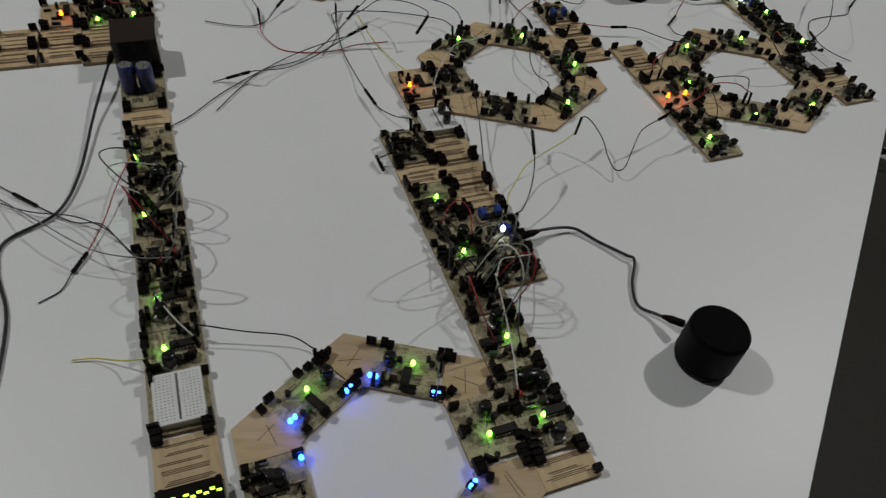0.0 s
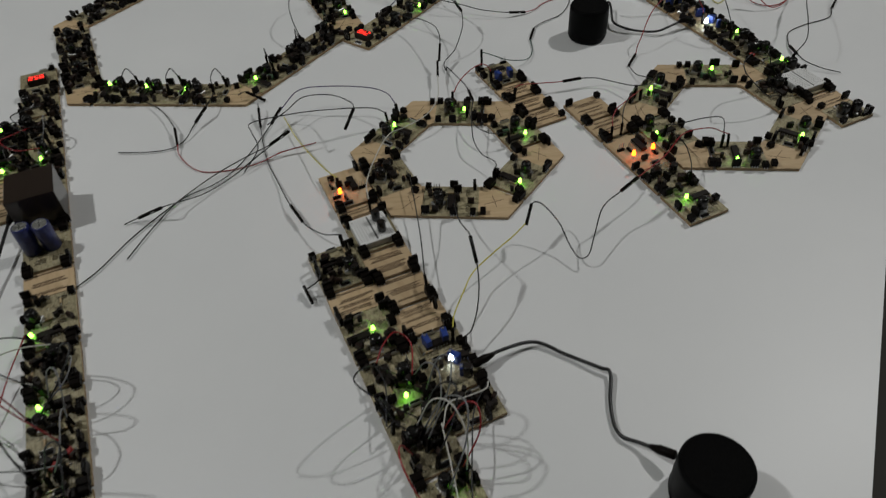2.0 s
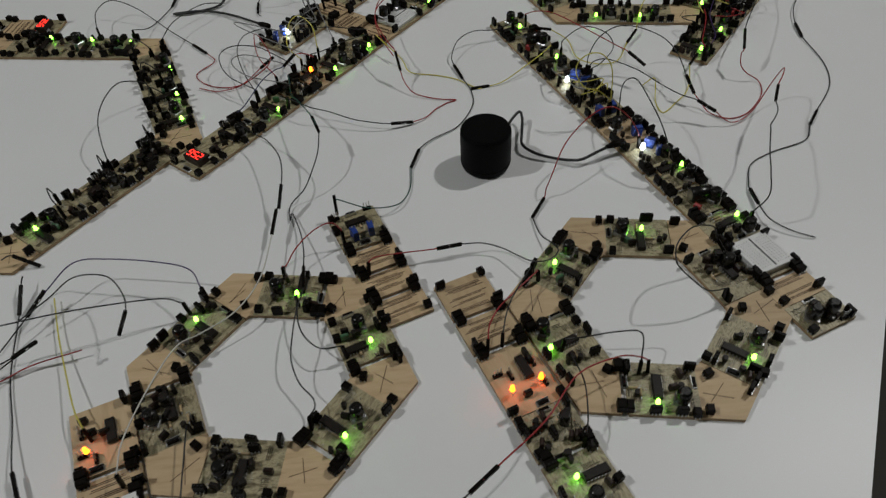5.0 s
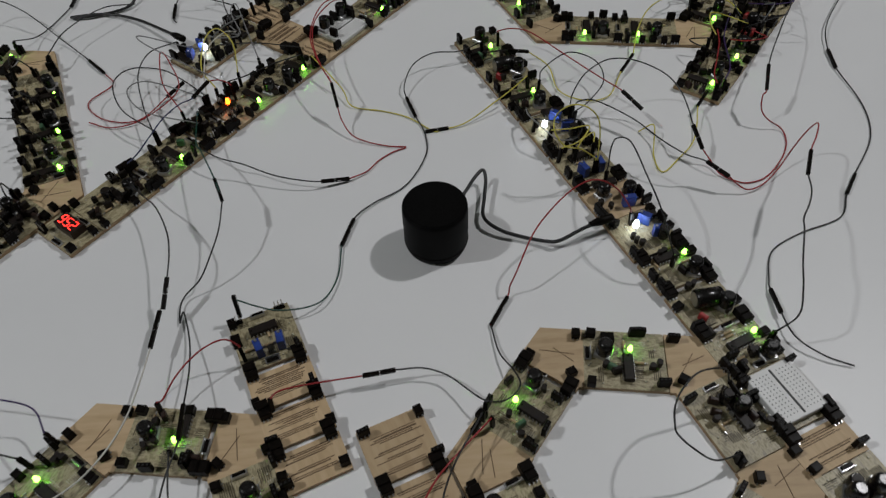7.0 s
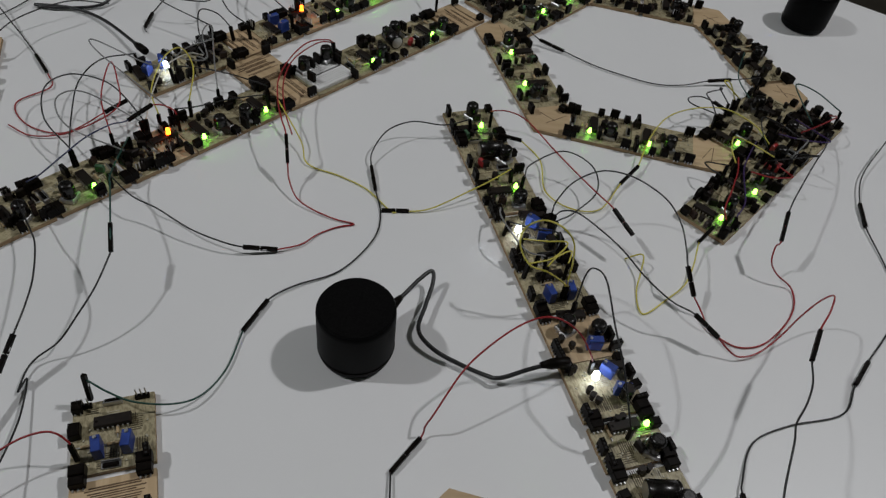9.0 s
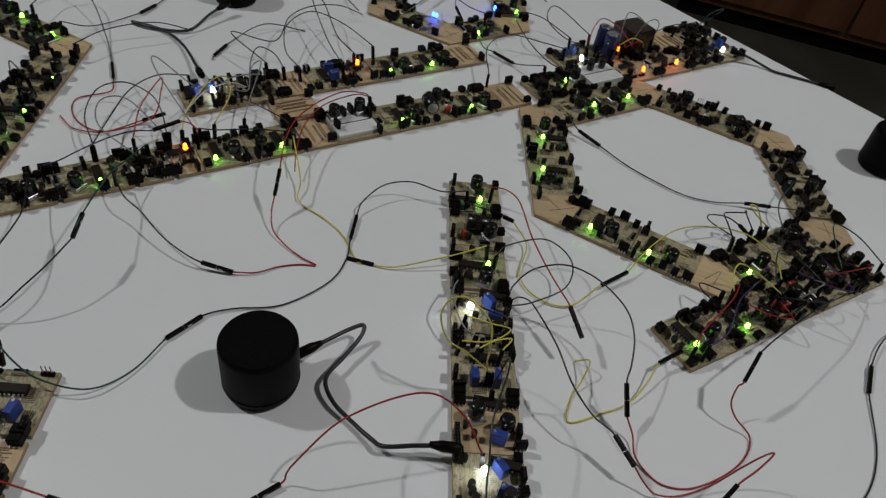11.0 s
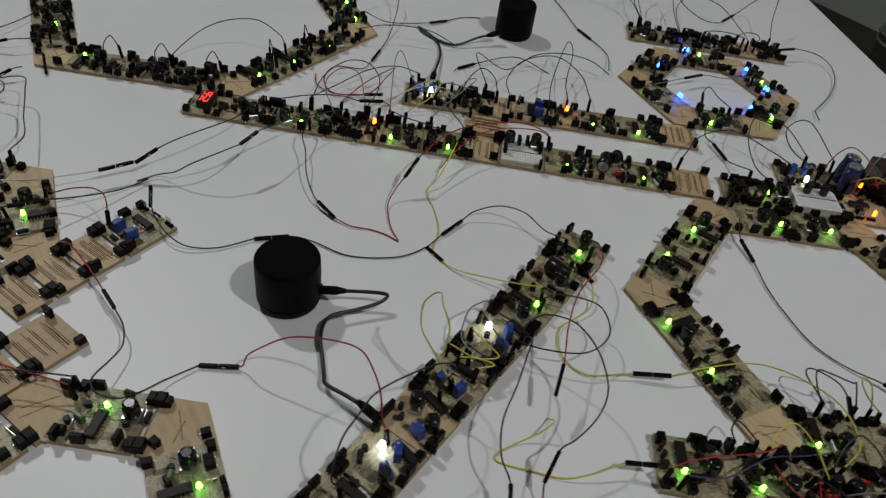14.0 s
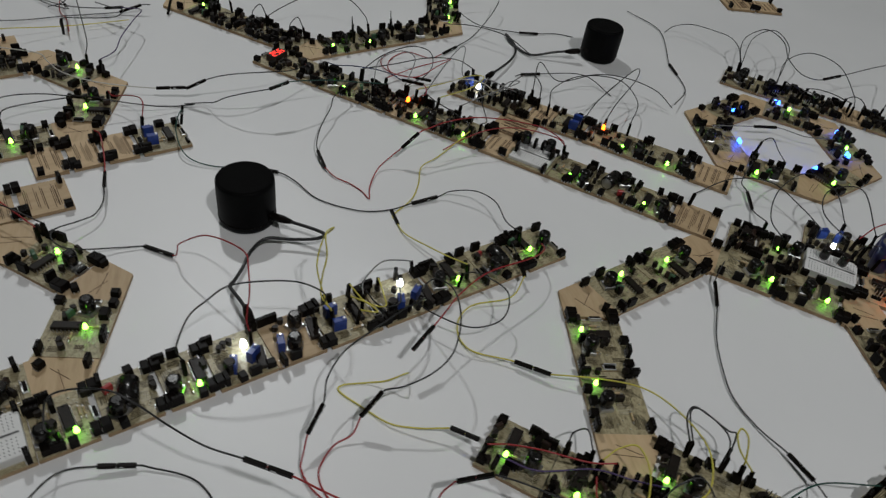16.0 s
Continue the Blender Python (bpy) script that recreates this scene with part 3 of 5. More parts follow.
    if kind in "sxr" and group in CROWDED:
        for i in range(7):
            u, v = j(half * 0.85), j(0.018)
            if any(math.hypot(u - a, v - b) < 0.0065 for a, b, c in leds):
                continue
            if i % 3 == 0:
                header(root, u, v, rng.choice((0, 90)) + j(6), rng.random() < 0.4)
            elif i % 3 == 1:
                film(root, u, v, j(90), rng.choice((BROWN, CHIP, BROWN)))
            else:
                transistor(root, u, v, j(180))
    for u, v, colour in leds:
        led(root, u, v, colour)
    return root


def row(name, x, y, angle, pieces, seed, group):
    """Boards end to end from (x, y): (kind, length, lights), each light (distance along its board from the middle, across, colour)."""
    d = unit(angle)
    s = 0.0
    for i, (kind, length, *leds) in enumerate(pieces):
        p = Vector((x, y, 0)) + d * (s + length / 2)
        circuit(kind, length, pose(p.x, p.y, 0, 0, 0, angle), seed + i, leds, group, i == 0)
        s += length


def corner_piece(c, radius, inner, angle, a_out, a_in, seed, group):
    """The plywood wedge that turns a ring by sixty degrees."""
    out, inn = unit(angle) * radius, unit(angle) * inner
    e1, e2 = unit(angle + 120), unit(angle - 120)
    pts = [out, out + e1 * a_out, inn + e1 * a_in, inn, inn + e2 * a_in, out + e2 * a_out]
    root = tagged(new("corner_board"), "plywood wedge board with a burnt cross, turning the ring", "circuit board", group)
    root.matrix_world = pose(c[0], c[1], -0.0003)
    part("board", mesh("board", prism(bmesh.new(), [(p.x, p.y) for p in pts], 0.0004, T, 0, 1), WOOD, EDGE), root)
    rng = random.Random(seed)
    mid = (out + inn) / 2
    for k in range(2):
        bm = block(bmesh.new(), mid.x + rng.uniform(-0.004, 0.004), mid.y + rng.uniform(-0.004, 0.004), T, rng.uniform(0.016, 0.024), 0.0005, 0.00015, 0, 0, radians(angle + rng.uniform(30, 150) + 60 * k))
        part("burnt_line", mesh("burnt_line", bm, BURN), root)
    for e, w in ((e1, a_out), (e2, a_out)):
        p = out + e * (w * 0.72) - unit(angle) * 0.006
        if rng.random() < 0.75:
            header(root, p.x, p.y, math.degrees(math.atan2(e.y, e.x)), rng.random() < 0.7)
    if rng.random() < 0.6:
        p = inn + unit(angle) * 0.010
        header(root, p.x, p.y, angle, True)


def ring(x, y, radius, turn, sides, seed, group):
    """Six sides of boards and six wedges. sides: for each, the lights of its boards, or None for none seen."""
    inner = radius - 0.0497
    n = round((radius - 0.0565) / 0.0535)
    a_out, a_in = (radius - n * 0.0535) / 2, (inner - n * 0.0535) / 2
    for k in range(6):
        corner_piece((x, y), radius, inner, turn + 60 * k, a_out, a_in, seed + k, group)
        mid = turn + 30 + 60 * k
        base = unit(mid) * (radius * 0.866 - 0.02125)
        for i in range(n):
            p = base + unit(mid + 90) * ((i - (n - 1) / 2) * 0.0535)
            kind, *leds = sides[k][i]
            circuit(kind, 0.0535, pose(x + p.x, y + p.y, -0.0003, 0, 0, mid + 90), seed * 3 + k * 5 + i, leds, group)


G, O, W, B = "green", "orange", "white", "blue"
# rings: across is positive towards the middle
one = lambda u=-0.005, v=-0.003, c=G: [("s", (u, v, c))]
ring(0.127, 0.697, 0.110, -9, [one(-0.009, -0.003), one(-0.005, 0.001), one(-0.003, -0.007), [("x",)], [("x",)], one(-0.009, -0.007)], 11, "small ring of boards")
ring(0.416, 0.729, 0.110, -9, [[("x",)], one(-0.003, -0.006), one(0.002, -0.006), one(0.002, -0.014), one(-0.003, -0.013), one(-0.006, -0.009)], 23, "small ring beside the long row")
ring(0.008, 0.216, 0.110, -9, [one(-0.006, 0.001), [("s", (-0.003, -0.003, G), (0.024, 0.014, B), (-0.024, 0.019, B))], [("s", (0.0, -0.004, G), (0.023, 0.006, B), (-0.020, 0.018, B))], [("x", (-0.02, 0.019, B))], [("x", (0.0, 0.019, B))], [("x", (0.023, 0.019, B))]], 37, "blue-lit ring of boards")
ring(0.22, 1.497, 0.110, -9, [[("s", (-0.021, -0.007, G), (-0.017, 0.019, B))], [("s", (-0.009, 0.0, G), (-0.024, 0.006, B), (0.022, -0.005, B))], [("s", (0.0, -0.007, G), (0.0155, -0.0164, B))], [("x", (0.002, 0.007, B))], [("s", (-0.008, -0.018, G), (0.011, 0.019, B))], one(-0.016, -0.017)], 41, "far small ring of boards")
ring(0.527, 1.283, 0.163, -9, [[("x",), ("x",)], [("x",), ("x",)], [("s", (-0.012, 0.006, G)), ("s", (-0.019, 0.006, G))], [("s", (0.0, -0.004, G)), ("s", (-0.003, -0.009, G))],
     [("s", (-0.009, -0.013, G)), ("s", (-0.012, -0.013, G))], [("s", (-0.018, -0.010, G)), ("x",)]], 53, "large six-sided ring of boards")
ring(-0.18, 1.022, 0.215, -9, [[("s", (-0.018, -0.009, G)), ("s", (-0.024, -0.013, G)), ("s", (-0.024, -0.016, G))], [("s", (-0.0215, -0.004, G)), ("s", (-0.024, -0.010, G)), ("s", (-0.024, -0.014, G))], [("x",)] * 3, [("x",)] * 3,
     [("s", (-0.015, 0.014, G)), ("s", (-0.021, 0.009, G)), ("s", (-0.024, 0.003, G))], [("s", (-0.012, 0.003, G)), ("x",), ("x",)]], 67, "great ring of boards")

# rows: distances along the row, across is positive to its left
row("A", -0.374, 0.935, -71.0, [("d", 0.0535), ("x", 0.0535), ("x", 0.0535), ("s", 0.0535, (0.016, 0.0, G)), ("x", 0.0535), ("q", 0.0535), ("v", 0.0535), ("w", 0.036), ("s", 0.060, (0.016, -0.014, G)),
     ("x", 0.046), ("s", 0.060, (-0.013, -0.010, G)), ("r", 0.035), ("s", 0.045, (-0.007, -0.008, G)), ("s", 0.040, (0.0, -0.006, G)), ("b", 0.048), ("w", 0.042), ("m", 0.046)], 80, "long left row of boards")
row("A_side", -0.370, 0.815, -71.0, [("x", 0.050, (-0.012, -0.004, G)), ("x", 0.050, (0.018, -0.003, G)), ("w", 0.036), ("w", 0.036)], 110, "side column by the long row")
row("A_outer", -0.395, 0.760, -71.0, [("o", 0.050, (0.012, 0.002, O)), ("w", 0.036), ("w", 0.036)], 120, "side column by the long row")
row("A_end", -0.421, 0.698, -71.0, [("w", 0.036), ("w", 0.036)], 126, "side column by the long row")
row("B", 0.002, 0.573, -70.0, [("x", 0.050), ("w", 0.032), ("s", 0.048, (0.0, 0.002, G)), ("r", 0.050, (0.021, 0.002, G)), ("x", 0.060), ("s", 0.056, (0.001, 0.002, G)), ("c", 0.030), ("s", 0.040, (-0.006, 0.0, G)), ("w", 0.026)], 130, "double row of boards")
row("B_side", 0.0065, 0.6832, -70.0, [("o", 0.055, (0.012, -0.010, O)), ("w", 0.024), ("b", 0.042), ("w", 0.036), ("w", 0.036), ("w", 0.034), ("t", 0.026), ("p", 0.036, (-0.008, 0.004, W)), ("x", 0.032)], 150, "double row of boards")
row("C", 0.365, 1.170, -69.0, [("s", 0.040, (0.008, 0.004, G)), ("c", 0.040), ("s", 0.046, (0.001, 0.007, G)), ("p", 0.050, (-0.002, -0.008, W)), ("t", 0.045), ("k", 0.040), ("p", 0.040, (-0.005, -0.004, W)),
     ("s", 0.032, (-0.005, 0.013, G)), ("c", 0.038), ("s", 0.038, (-0.004, 0.013, G)), ("b", 0.042), ("w", 0.028), ("e", 0.030)], 170, "slanting row beside the speaker")
row("D", 0.022, 0.938, 50.0, [("d", 0.030), ("x", 0.055), ("s", 0.055, (0.005, -0.014, G)), ("x", 0.030), ("o", 0.025, (0.004, 0.004, O)), ("s", 0.040, (-0.009, -0.014, G)), ("s", 0.045, (0.005, -0.015, G)),
     ("w", 0.032), ("b", 0.046), ("s", 0.040, (0.001, -0.015, G)), ("c", 0.040), ("s", 0.040, (-0.004, -0.015, G)), ("w", 0.045)], 190, "long straight row of boards")
row("E", 0.0885, 1.148, 50.5, [("p", 0.045, (0.006, 0.0, W)), ("x", 0.045), ("w", 0.032), ("t", 0.036), ("o", 0.032, (0.002, 0.004, O)), ("s", 0.040, (-0.006, -0.016, G)), ("s", 0.045, (0.0, -0.016, G)), ("w", 0.043)], 210, "short parallel row of boards")
row("T", 0.184, 0.8605, -69.0, [("t", 0.044), ("w", 0.030), ("w", 0.029), ("w", 0.030)], 230, "short plywood spur")
row("S", 0.2722, 0.7734, -69.5, [("w", 0.038), ("w", 0.035), ("o", 0.060, (0.012, -0.012, O), (0.012, 0.011, O)), ("x", 0.035), ("s", 0.048, (-0.004, -0.005, G))], 240, "slanting spur of boards")
row("tail", 0.5515, 1.061, 50.0, [("s", 0.045, (-0.006, -0.007, G)), ("s", 0.045, (-0.002, -0.010, G)), ("r", 0.050), ("x", 0.050), ("r", 0.030)], 250, "side row by the large ring")
row("F", 0.063, 1.512, 50.0, [("e", 0.040), ("x", 0.050), ("x", 0.050), ("w", 0.035), ("x", 0.032)], 260, "far side row of boards")
row("H", 0.368, 1.345, 51.0, [("x", 0.025), ("s", 0.040, (0.0, 0.0, G)), ("b", 0.050), ("o", 0.050, (0.002, -0.014, O)), ("o", 0.050, (0.003, -0.014, O)), ("x", 0.045), ("p", 0.045, (-0.005, -0.007, W))], 270, "tangled far row of boards")
row("H_back", 0.3755, 1.4225, 51.0, [("p", 0.045, (0.002, -0.012, W)), ("v", 0.045, (0.012, -0.010, O)), ("q", 0.040), ("w", 0.060), ("x", 0.050)], 290, "tangled far row of boards")
row("Y", -0.182, 1.232, 171.0, [("d", 0.030), ("w", 0.040), ("x", 0.050)], 310, "side row by the great ring")
row("far_wood", -0.172, 1.646, 81.0, [("w", 0.045), ("w", 0.045)], 300, "far plywood boards")
# the plywood bridge between the two parallel rows
link_at = Vector((0.022, 0.938, 0)) + unit(50) * 0.296 + unit(140) * 0.0415
circuit("w", 0.040, pose(link_at.x, link_at.y, -0.0002, 0, 0, 140), 281, (), "short parallel row of boards")

# ---------------------------------------------------------------- loudspeakers
def speaker(x, y, turn):
    root = tagged(new("loudspeaker"), "small black cylindrical portable loudspeaker standing on the white table", "speaker", "loudspeakers among the boards")
    root.matrix_world = pose(x, y, 0, 0, 0, turn)
    bm = lathe(bmesh.new(), [(0.0205, 0.0), (0.0222, 0.0012), (0.0232, 0.004), (0.0236, 0.012), (0.0237, 0.026), (0.0236, 0.038), (0.0234, 0.0405), (0.0226, 0.0418)], 48)
    part("body", mesh("body", bm, SPEAKER), root)
    bm = lathe(bmesh.new(), [(0.0224, 0.0416), (0.0222, 0.0424), (0.0212, 0.0426), (0.0200, 0.0421), (0.010, 0.0423), (0.002, 0.0424)], 48)
    part("grille", mesh("grille", bm, GRILLE), root, None, "recessed black mesh grille")
    bm = bmesh.new()
    block(bm, 0.0236, 0, 0.010, 0.0012, 0.0085, 0.005, 0, 0.0003)
    part("socket", mesh("socket", bm, BLACK), root)
    bm = lathe(bmesh.new(), [(0.0237, 0.0068), (0.02385, 0.0071), (0.0237, 0.0074)], 48)
    part("seam_ring", mesh("seam_ring", bm, BLACK), root)
    return root


speaker(0.312, 0.9155, 55)
speaker(0.2548, 0.3141, 122)
speaker(0.0105, 1.357, -70)
speaker(0.722, 1.407, 100)


# ---------------------------------------------------------------- things on the floor
def power_strip(x, y, turn):
    root = tagged(new("power_strip"), "white plastic multi-socket power strip lying on the floor", "power strip")
    root.matrix_world = pose(x, y, FLOOR_Z, 0, 0, turn)
    part("body", mesh("body", block(bmesh.new(), 0, 0, 0, 0.34, 0.055, 0.042, 0, 0.004), WHITE), root)
    for i in range(5):
        bm = lathe(bmesh.new(), [(0.021, 0), (0.021, 0.001), (0.018, 0.0012), (0.0175, 0.0004)], 20)
        part("socket", mesh("socket", bm, GRILLE), root, pose(-0.12 + i * 0.055, 0, 0.042), "round recessed socket")
    part("switch", mesh("switch", block(bmesh.new(), 0.150, 0, 0.042, 0.016, 0.024, 0.004, 0, 0.001), LED_RED), root, None, "lit red rocker switch")


power_strip(1.40, 1.50, -36)


def floor_cable(points):
    root = tagged(new("floor_cable"), "black rubber mains cable curling on the dark floor", "cable", "cables on the floor")
    part("cord", mesh("cord", tube(bmesh.new(), smooth_line(points, 10), 0.006, 10), CABLE["black"]), root)


def basin(x, y):
    root = tagged(new("basin"), "shallow blue plastic basin on the floor by the wall", "basin")
    root.matrix_world = pose(x, y, FLOOR_Z)
    bm = lathe(bmesh.new(), [(0.10, 0.0), (0.105, 0.004), (0.135, 0.075), (0.148, 0.078), (0.148, 0.082), (0.130, 0.080), (0.10, 0.008), (0.02, 0.006)], 40)
    part("bowl", mesh("bowl", bm, BASIN), root)


basin(-0.98, 3.62)


# Invented cabinet: fills a warm dark brown area by the wall, its true source unknown.
def cabinet(x, y, turn):
    root = tagged(new("cabinet"), "made-up dark brown cabinet shape filling a brown area by the wall", "cabinet")
    root.matrix_world = pose(x, y, FLOOR_Z, 0, 0, turn)
    part("body", mesh("body", block(bmesh.new(), 0, 0, 0.06, 1.9, 0.40, 1.5, 0, 0.006), DARK_BROWN), root)
    part("plinth", mesh("plinth", block(bmesh.new(), 0, 0, 0, 1.84, 0.36, 0.06), BLACK), root)
    for i in (-1, 0, 1):
        part("door", mesh("door", block(bmesh.new(), i * 0.63, -0.209, 0.09, 0.615, 0.018, 1.44, 0, 0.003), DARK_BROWN), root)


cabinet(1.42, 3.76, 0)


def bucket(x, y):
    root = tagged(new("bucket"), "round grey-green plastic bucket standing on the floor", "bucket")
    root.matrix_world = pose(x, y, FLOOR_Z)
    part("shell", mesh("shell", lathe(bmesh.new(), [(0.085, 0.0), (0.090, 0.004), (0.112, 0.190), (0.118, 0.193), (0.118, 0.200), (0.109, 0.200), (0.086, 0.012), (0.01, 0.010)], 36), PAIL), root)
    bm = lathe(bmesh.new(), [(0.1125, 0.160), (0.1165, 0.163), (0.1165, 0.170), (0.1130, 0.173)], 36)
    part("band", mesh("band", bm, PAIL), root)


bucket(-0.36, 3.58)


# ---------------------------------------------------------------- jumper wires
def smooth_line(points, steps=7):
    """A gliding line through the points (Catmull-Rom)."""
    ps = [Vector(p) for p in points]
    ps = [ps[0] * 2 - ps[1]] + ps + [ps[-1] * 2 - ps[-2]]
    line = []
    for a, b, c, d in zip(ps, ps[1:], ps[2:], ps[3:]):
        for i in range(steps):
            t = i / steps
            line.append(0.5 * (2 * b + (c - a) * t + (2 * a - 5 * b + 4 * c - d) * t * t + (3 * b - a - 3 * c + d) * t ** 3))
    line.append(ps[-2])
    return line


def tube(bm, line, radius, sides=7):
    rings = []
    up = Vector((0, 0, 1))
    for i, p in enumerate(line):
        d = (line[min(i + 1, len(line) - 1)] - line[max(i - 1, 0)])
        d = d.normalized() if d.length > 1e-9 else Vector((1, 0, 0))
        side = d.cross(up)
        side = side.normalized() if side.length > 0.05 else d.cross(Vector((0, 1, 0))).normalized()
        top = side.cross(d)
        q = Vector((p.x, p.y, max(p.z, radius)))
        rings.append([bm.verts.new(q + (side * math.cos(2 * math.pi * k / sides) + top * math.sin(2 * math.pi * k / sides)) * radius) for k in range(sides)])
    for lo, hi in zip(rings, rings[1:]):
        for k in range(sides):
            bm.faces.new((lo[k], lo[(k + 1) % sides], hi[(k + 1) % sides], hi[k])).smooth = True
    bm.faces.new(rings[0][::-1])
    bm.faces.new(rings[-1])
    return bm


def plug_mesh():
    bm = bmesh.new()
    block(bm, -0.0068, 0, -0.0012, 0.0136, 0.0025, 0.0025, 0, 0.0002)
    block(bm, 0.0070, 0, -0.0012, 0.0128, 0.0025, 0.0025, 0, 0.0002)
    block(bm, 0.0003, 0, -0.0003, 0.0010, 0.0006, 0.0006, 1)
    block(bm, -0.0035, 0.0013, -0.0005, 0.003, 0.0001, 0.001, 1)
    return mesh("plug", bm, BLACK, METAL)


def on_board(x, y):
    """The nearest spot on a board, and how far off it was."""
    best = (9.0, x, y)
    for c, turn, length in PLACES:
        dx, dy = x - c.x, y - c.y
        u, v = dx * math.cos(turn) + dy * math.sin(turn), -dx * math.sin(turn) + dy * math.cos(turn)
        cu, cv = max(-length / 2 + 0.003, min(length / 2 - 0.003, u)), max(-0.018, min(0.018, v))
        off = math.hypot(u - cu, v - cv)
        if off < best[0]:
            best = (off, c.x + cu * math.cos(turn) - cv * math.sin(turn), c.y + cu * math.sin(turn) + cv * math.cos(turn))
    return best


def wire(colour, points, plugs=(), joined=()):
    root = tagged(new("jumper_wire"), "thin %s jumper wire looping between the boards" % colour, "wire", "%s jumper wires" % colour)
    points = [tuple(p) for p in points]
    ends = {0: 1, len(points) - 1: len(points) - 2}
    for i, near in ends.items():
        x, y, z = points[i]
        if z >= 0.0095 and i not in plugs and near not in plugs and i not in joined:
            off, sx, sy = on_board(x, y)
            if off > 0.045:
                points[i] = (x, y, 0.0008)
                continue
            x, y = sx, sy
            lean = Vector(points[near]) - Vector(points[i])
            lean.z = 0
            lean = lean.normalized() * 0.0016 if lean.length > 1e-6 else lean
            top = Vector((x, y, 0.0185)) + lean
            m = Matrix.Translation((Vector((x, y, T + 0.0005)) + top) / 2) @ (top - Vector((x, y, T + 0.0005))).to_track_quat("Z", "Y").to_matrix().to_4x4()
            part("upright_plug", once("upright", lambda: mesh("upright_plug", block(bmesh.new(), 0, 0, -0.0070, 0.0025, 0.0025, 0.0140, 0, 0.0003), BLACK)), root, m, "upright black pin connector")
            points[i] = tuple(top + lean * 0.2)
    part("strand", mesh("strand", tube(bmesh.new(), smooth_line(points), 0.00058), CABLE[colour]), root)
    for i in plugs:
        a, b = Vector(points[i]), Vector(points[i + 1])
        d = b - a
        c = (a + b) / 2
        m = Matrix.Translation((c.x, c.y, max(c.z, 0.0014))) @ d.to_track_quat("X", "Z").to_matrix().to_4x4()
        stretch = max(0.75, min(1.05, d.length / 0.027))
        part("plug", once("plug", plug_mesh), root, m @ Matrix.Diagonal((stretch, 1, 1, 1)), "black two-part pin connector")


def lead(points):
    """A thicker black cable with moulded plugs at both ends."""
    root = tagged(new("speaker_cable"), "thick black cable with moulded plugs", "cable", "thick black cables")
    part("cord", mesh("cord", tube(bmesh.new(), smooth_line(points), 0.0014, 10), CABLE["black"]), root)
    for a, b in ((points[0], points[1]), (points[-1], points[-2])):
        a, b = Vector(a), Vector(b)
        d = (b - a).normalized()
        bm = lathe(bmesh.new(), [(0.0022, -0.003), (0.0034, -0.002), (0.0034, 0.009), (0.0026, 0.012), (0.0019, 0.016)], 12, m=Matrix.Translation(a) @ d.to_track_quat("Z", "Y").to_matrix().to_4x4())
        part("moulded_plug", mesh("moulded_plug", bm, BLACK), root)


wire("blue", [(0.069, 1.003, 0.0120), (0.075, 1.015, 0.0180), (0.084, 1.032, 0.0220), (0.091, 1.054, 0.0220), (0.102, 1.071, 0.0220), (0.111, 1.081, 0.0200), (0.121, 1.103, 0.0200)], [5], joined=[6])
wire("red", [(0.121, 1.103, 0.0200), (0.130, 1.104, 0.0200), (0.138, 1.102, 0.0180), (0.142, 1.094, 0.0120)], (), joined=[0])
wire("red", [(0.230, 1.102, 0.0090), (0.220, 1.123, 0.0140), (0.212, 1.152, 0.0200), (0.213, 1.185, 0.0220), (0.227, 1.218, 0.0200), (0.238, 1.228, 0.0120)])
wire("yellow", [(0.142, 1.117, 0.0120), (0.139, 1.150, 0.0260), (0.123, 1.169, 0.0300), (0.112, 1.157, 0.0260), (0.111, 1.127, 0.0160), (0.112, 1.107, 0.0120)])
wire("grey", [(0.160, 1.136, 0.0140), (0.153, 1.161, 0.0240), (0.138, 1.204, 0.0320), (0.133, 1.195, 0.0300), (0.142, 1.175, 0.0200), (0.148, 1.163, 0.0120)])
wire("white", [(0.144, 1.176, 0.0240), (0.129, 1.168, 0.0260), (0.116, 1.148, 0.0240), (0.115, 1.118, 0.0180), (0.116, 1.090, 0.0120)])
wire("black", [(0.127, 1.152, 0.0120), (0.138, 1.164, 0.0160), (0.163, 1.159, 0.0180), (0.186, 1.158, 0.0140), (0.200, 1.147, 0.0120)])
wire("black", [(-0.120, 1.206, 0.0120), (-0.131, 1.236, 0.0200), (-0.116, 1.254, 0.0240), (-0.083, 1.240, 0.0180), (-0.039, 1.204, 0.0040), (-0.010, 1.175, 0.0020), (0.014, 1.148, 0.0020)], [5])
wire("red", [(0.014, 1.148, 0.0020), (0.024, 1.131, 0.0020), (0.007, 1.107, 0.0010), (0.027, 1.083, 0.0010), (0.059, 1.078, 0.0020), (0.081, 1.104, 0.0060), (0.094, 1.117, 0.0100)], [5])
wire("black", [(-0.037, 1.165, 0.0120), (-0.029, 1.197, 0.0200), (-0.002, 1.233, 0.0200), (0.019, 1.264, 0.0040)])
wire("black", [(0.082, 1.171, 0.0140), (0.059, 1.155, 0.0180), (0.055, 1.122, 0.0180), (0.067, 1.080, 0.0160), (0.084, 1.040, 0.0120)])
wire("black", [(0.370, 1.138, 0.0100), (0.348, 1.132, 0.0140), (0.323, 1.129, 0.0160), (0.304, 1.116, 0.0140), (0.295, 1.096, 0.0080), (0.296, 1.083, 0.0030), (0.303, 1.058, 0.0020), (0.310, 1.036, 0.0010), (0.309, 1.009, 0.0010), (0.291, 0.976, 0.0010), (0.265, 0.958, 0.0020), (0.250, 0.943, 0.0020), (0.241, 0.917, 0.0020)], [5, 11])
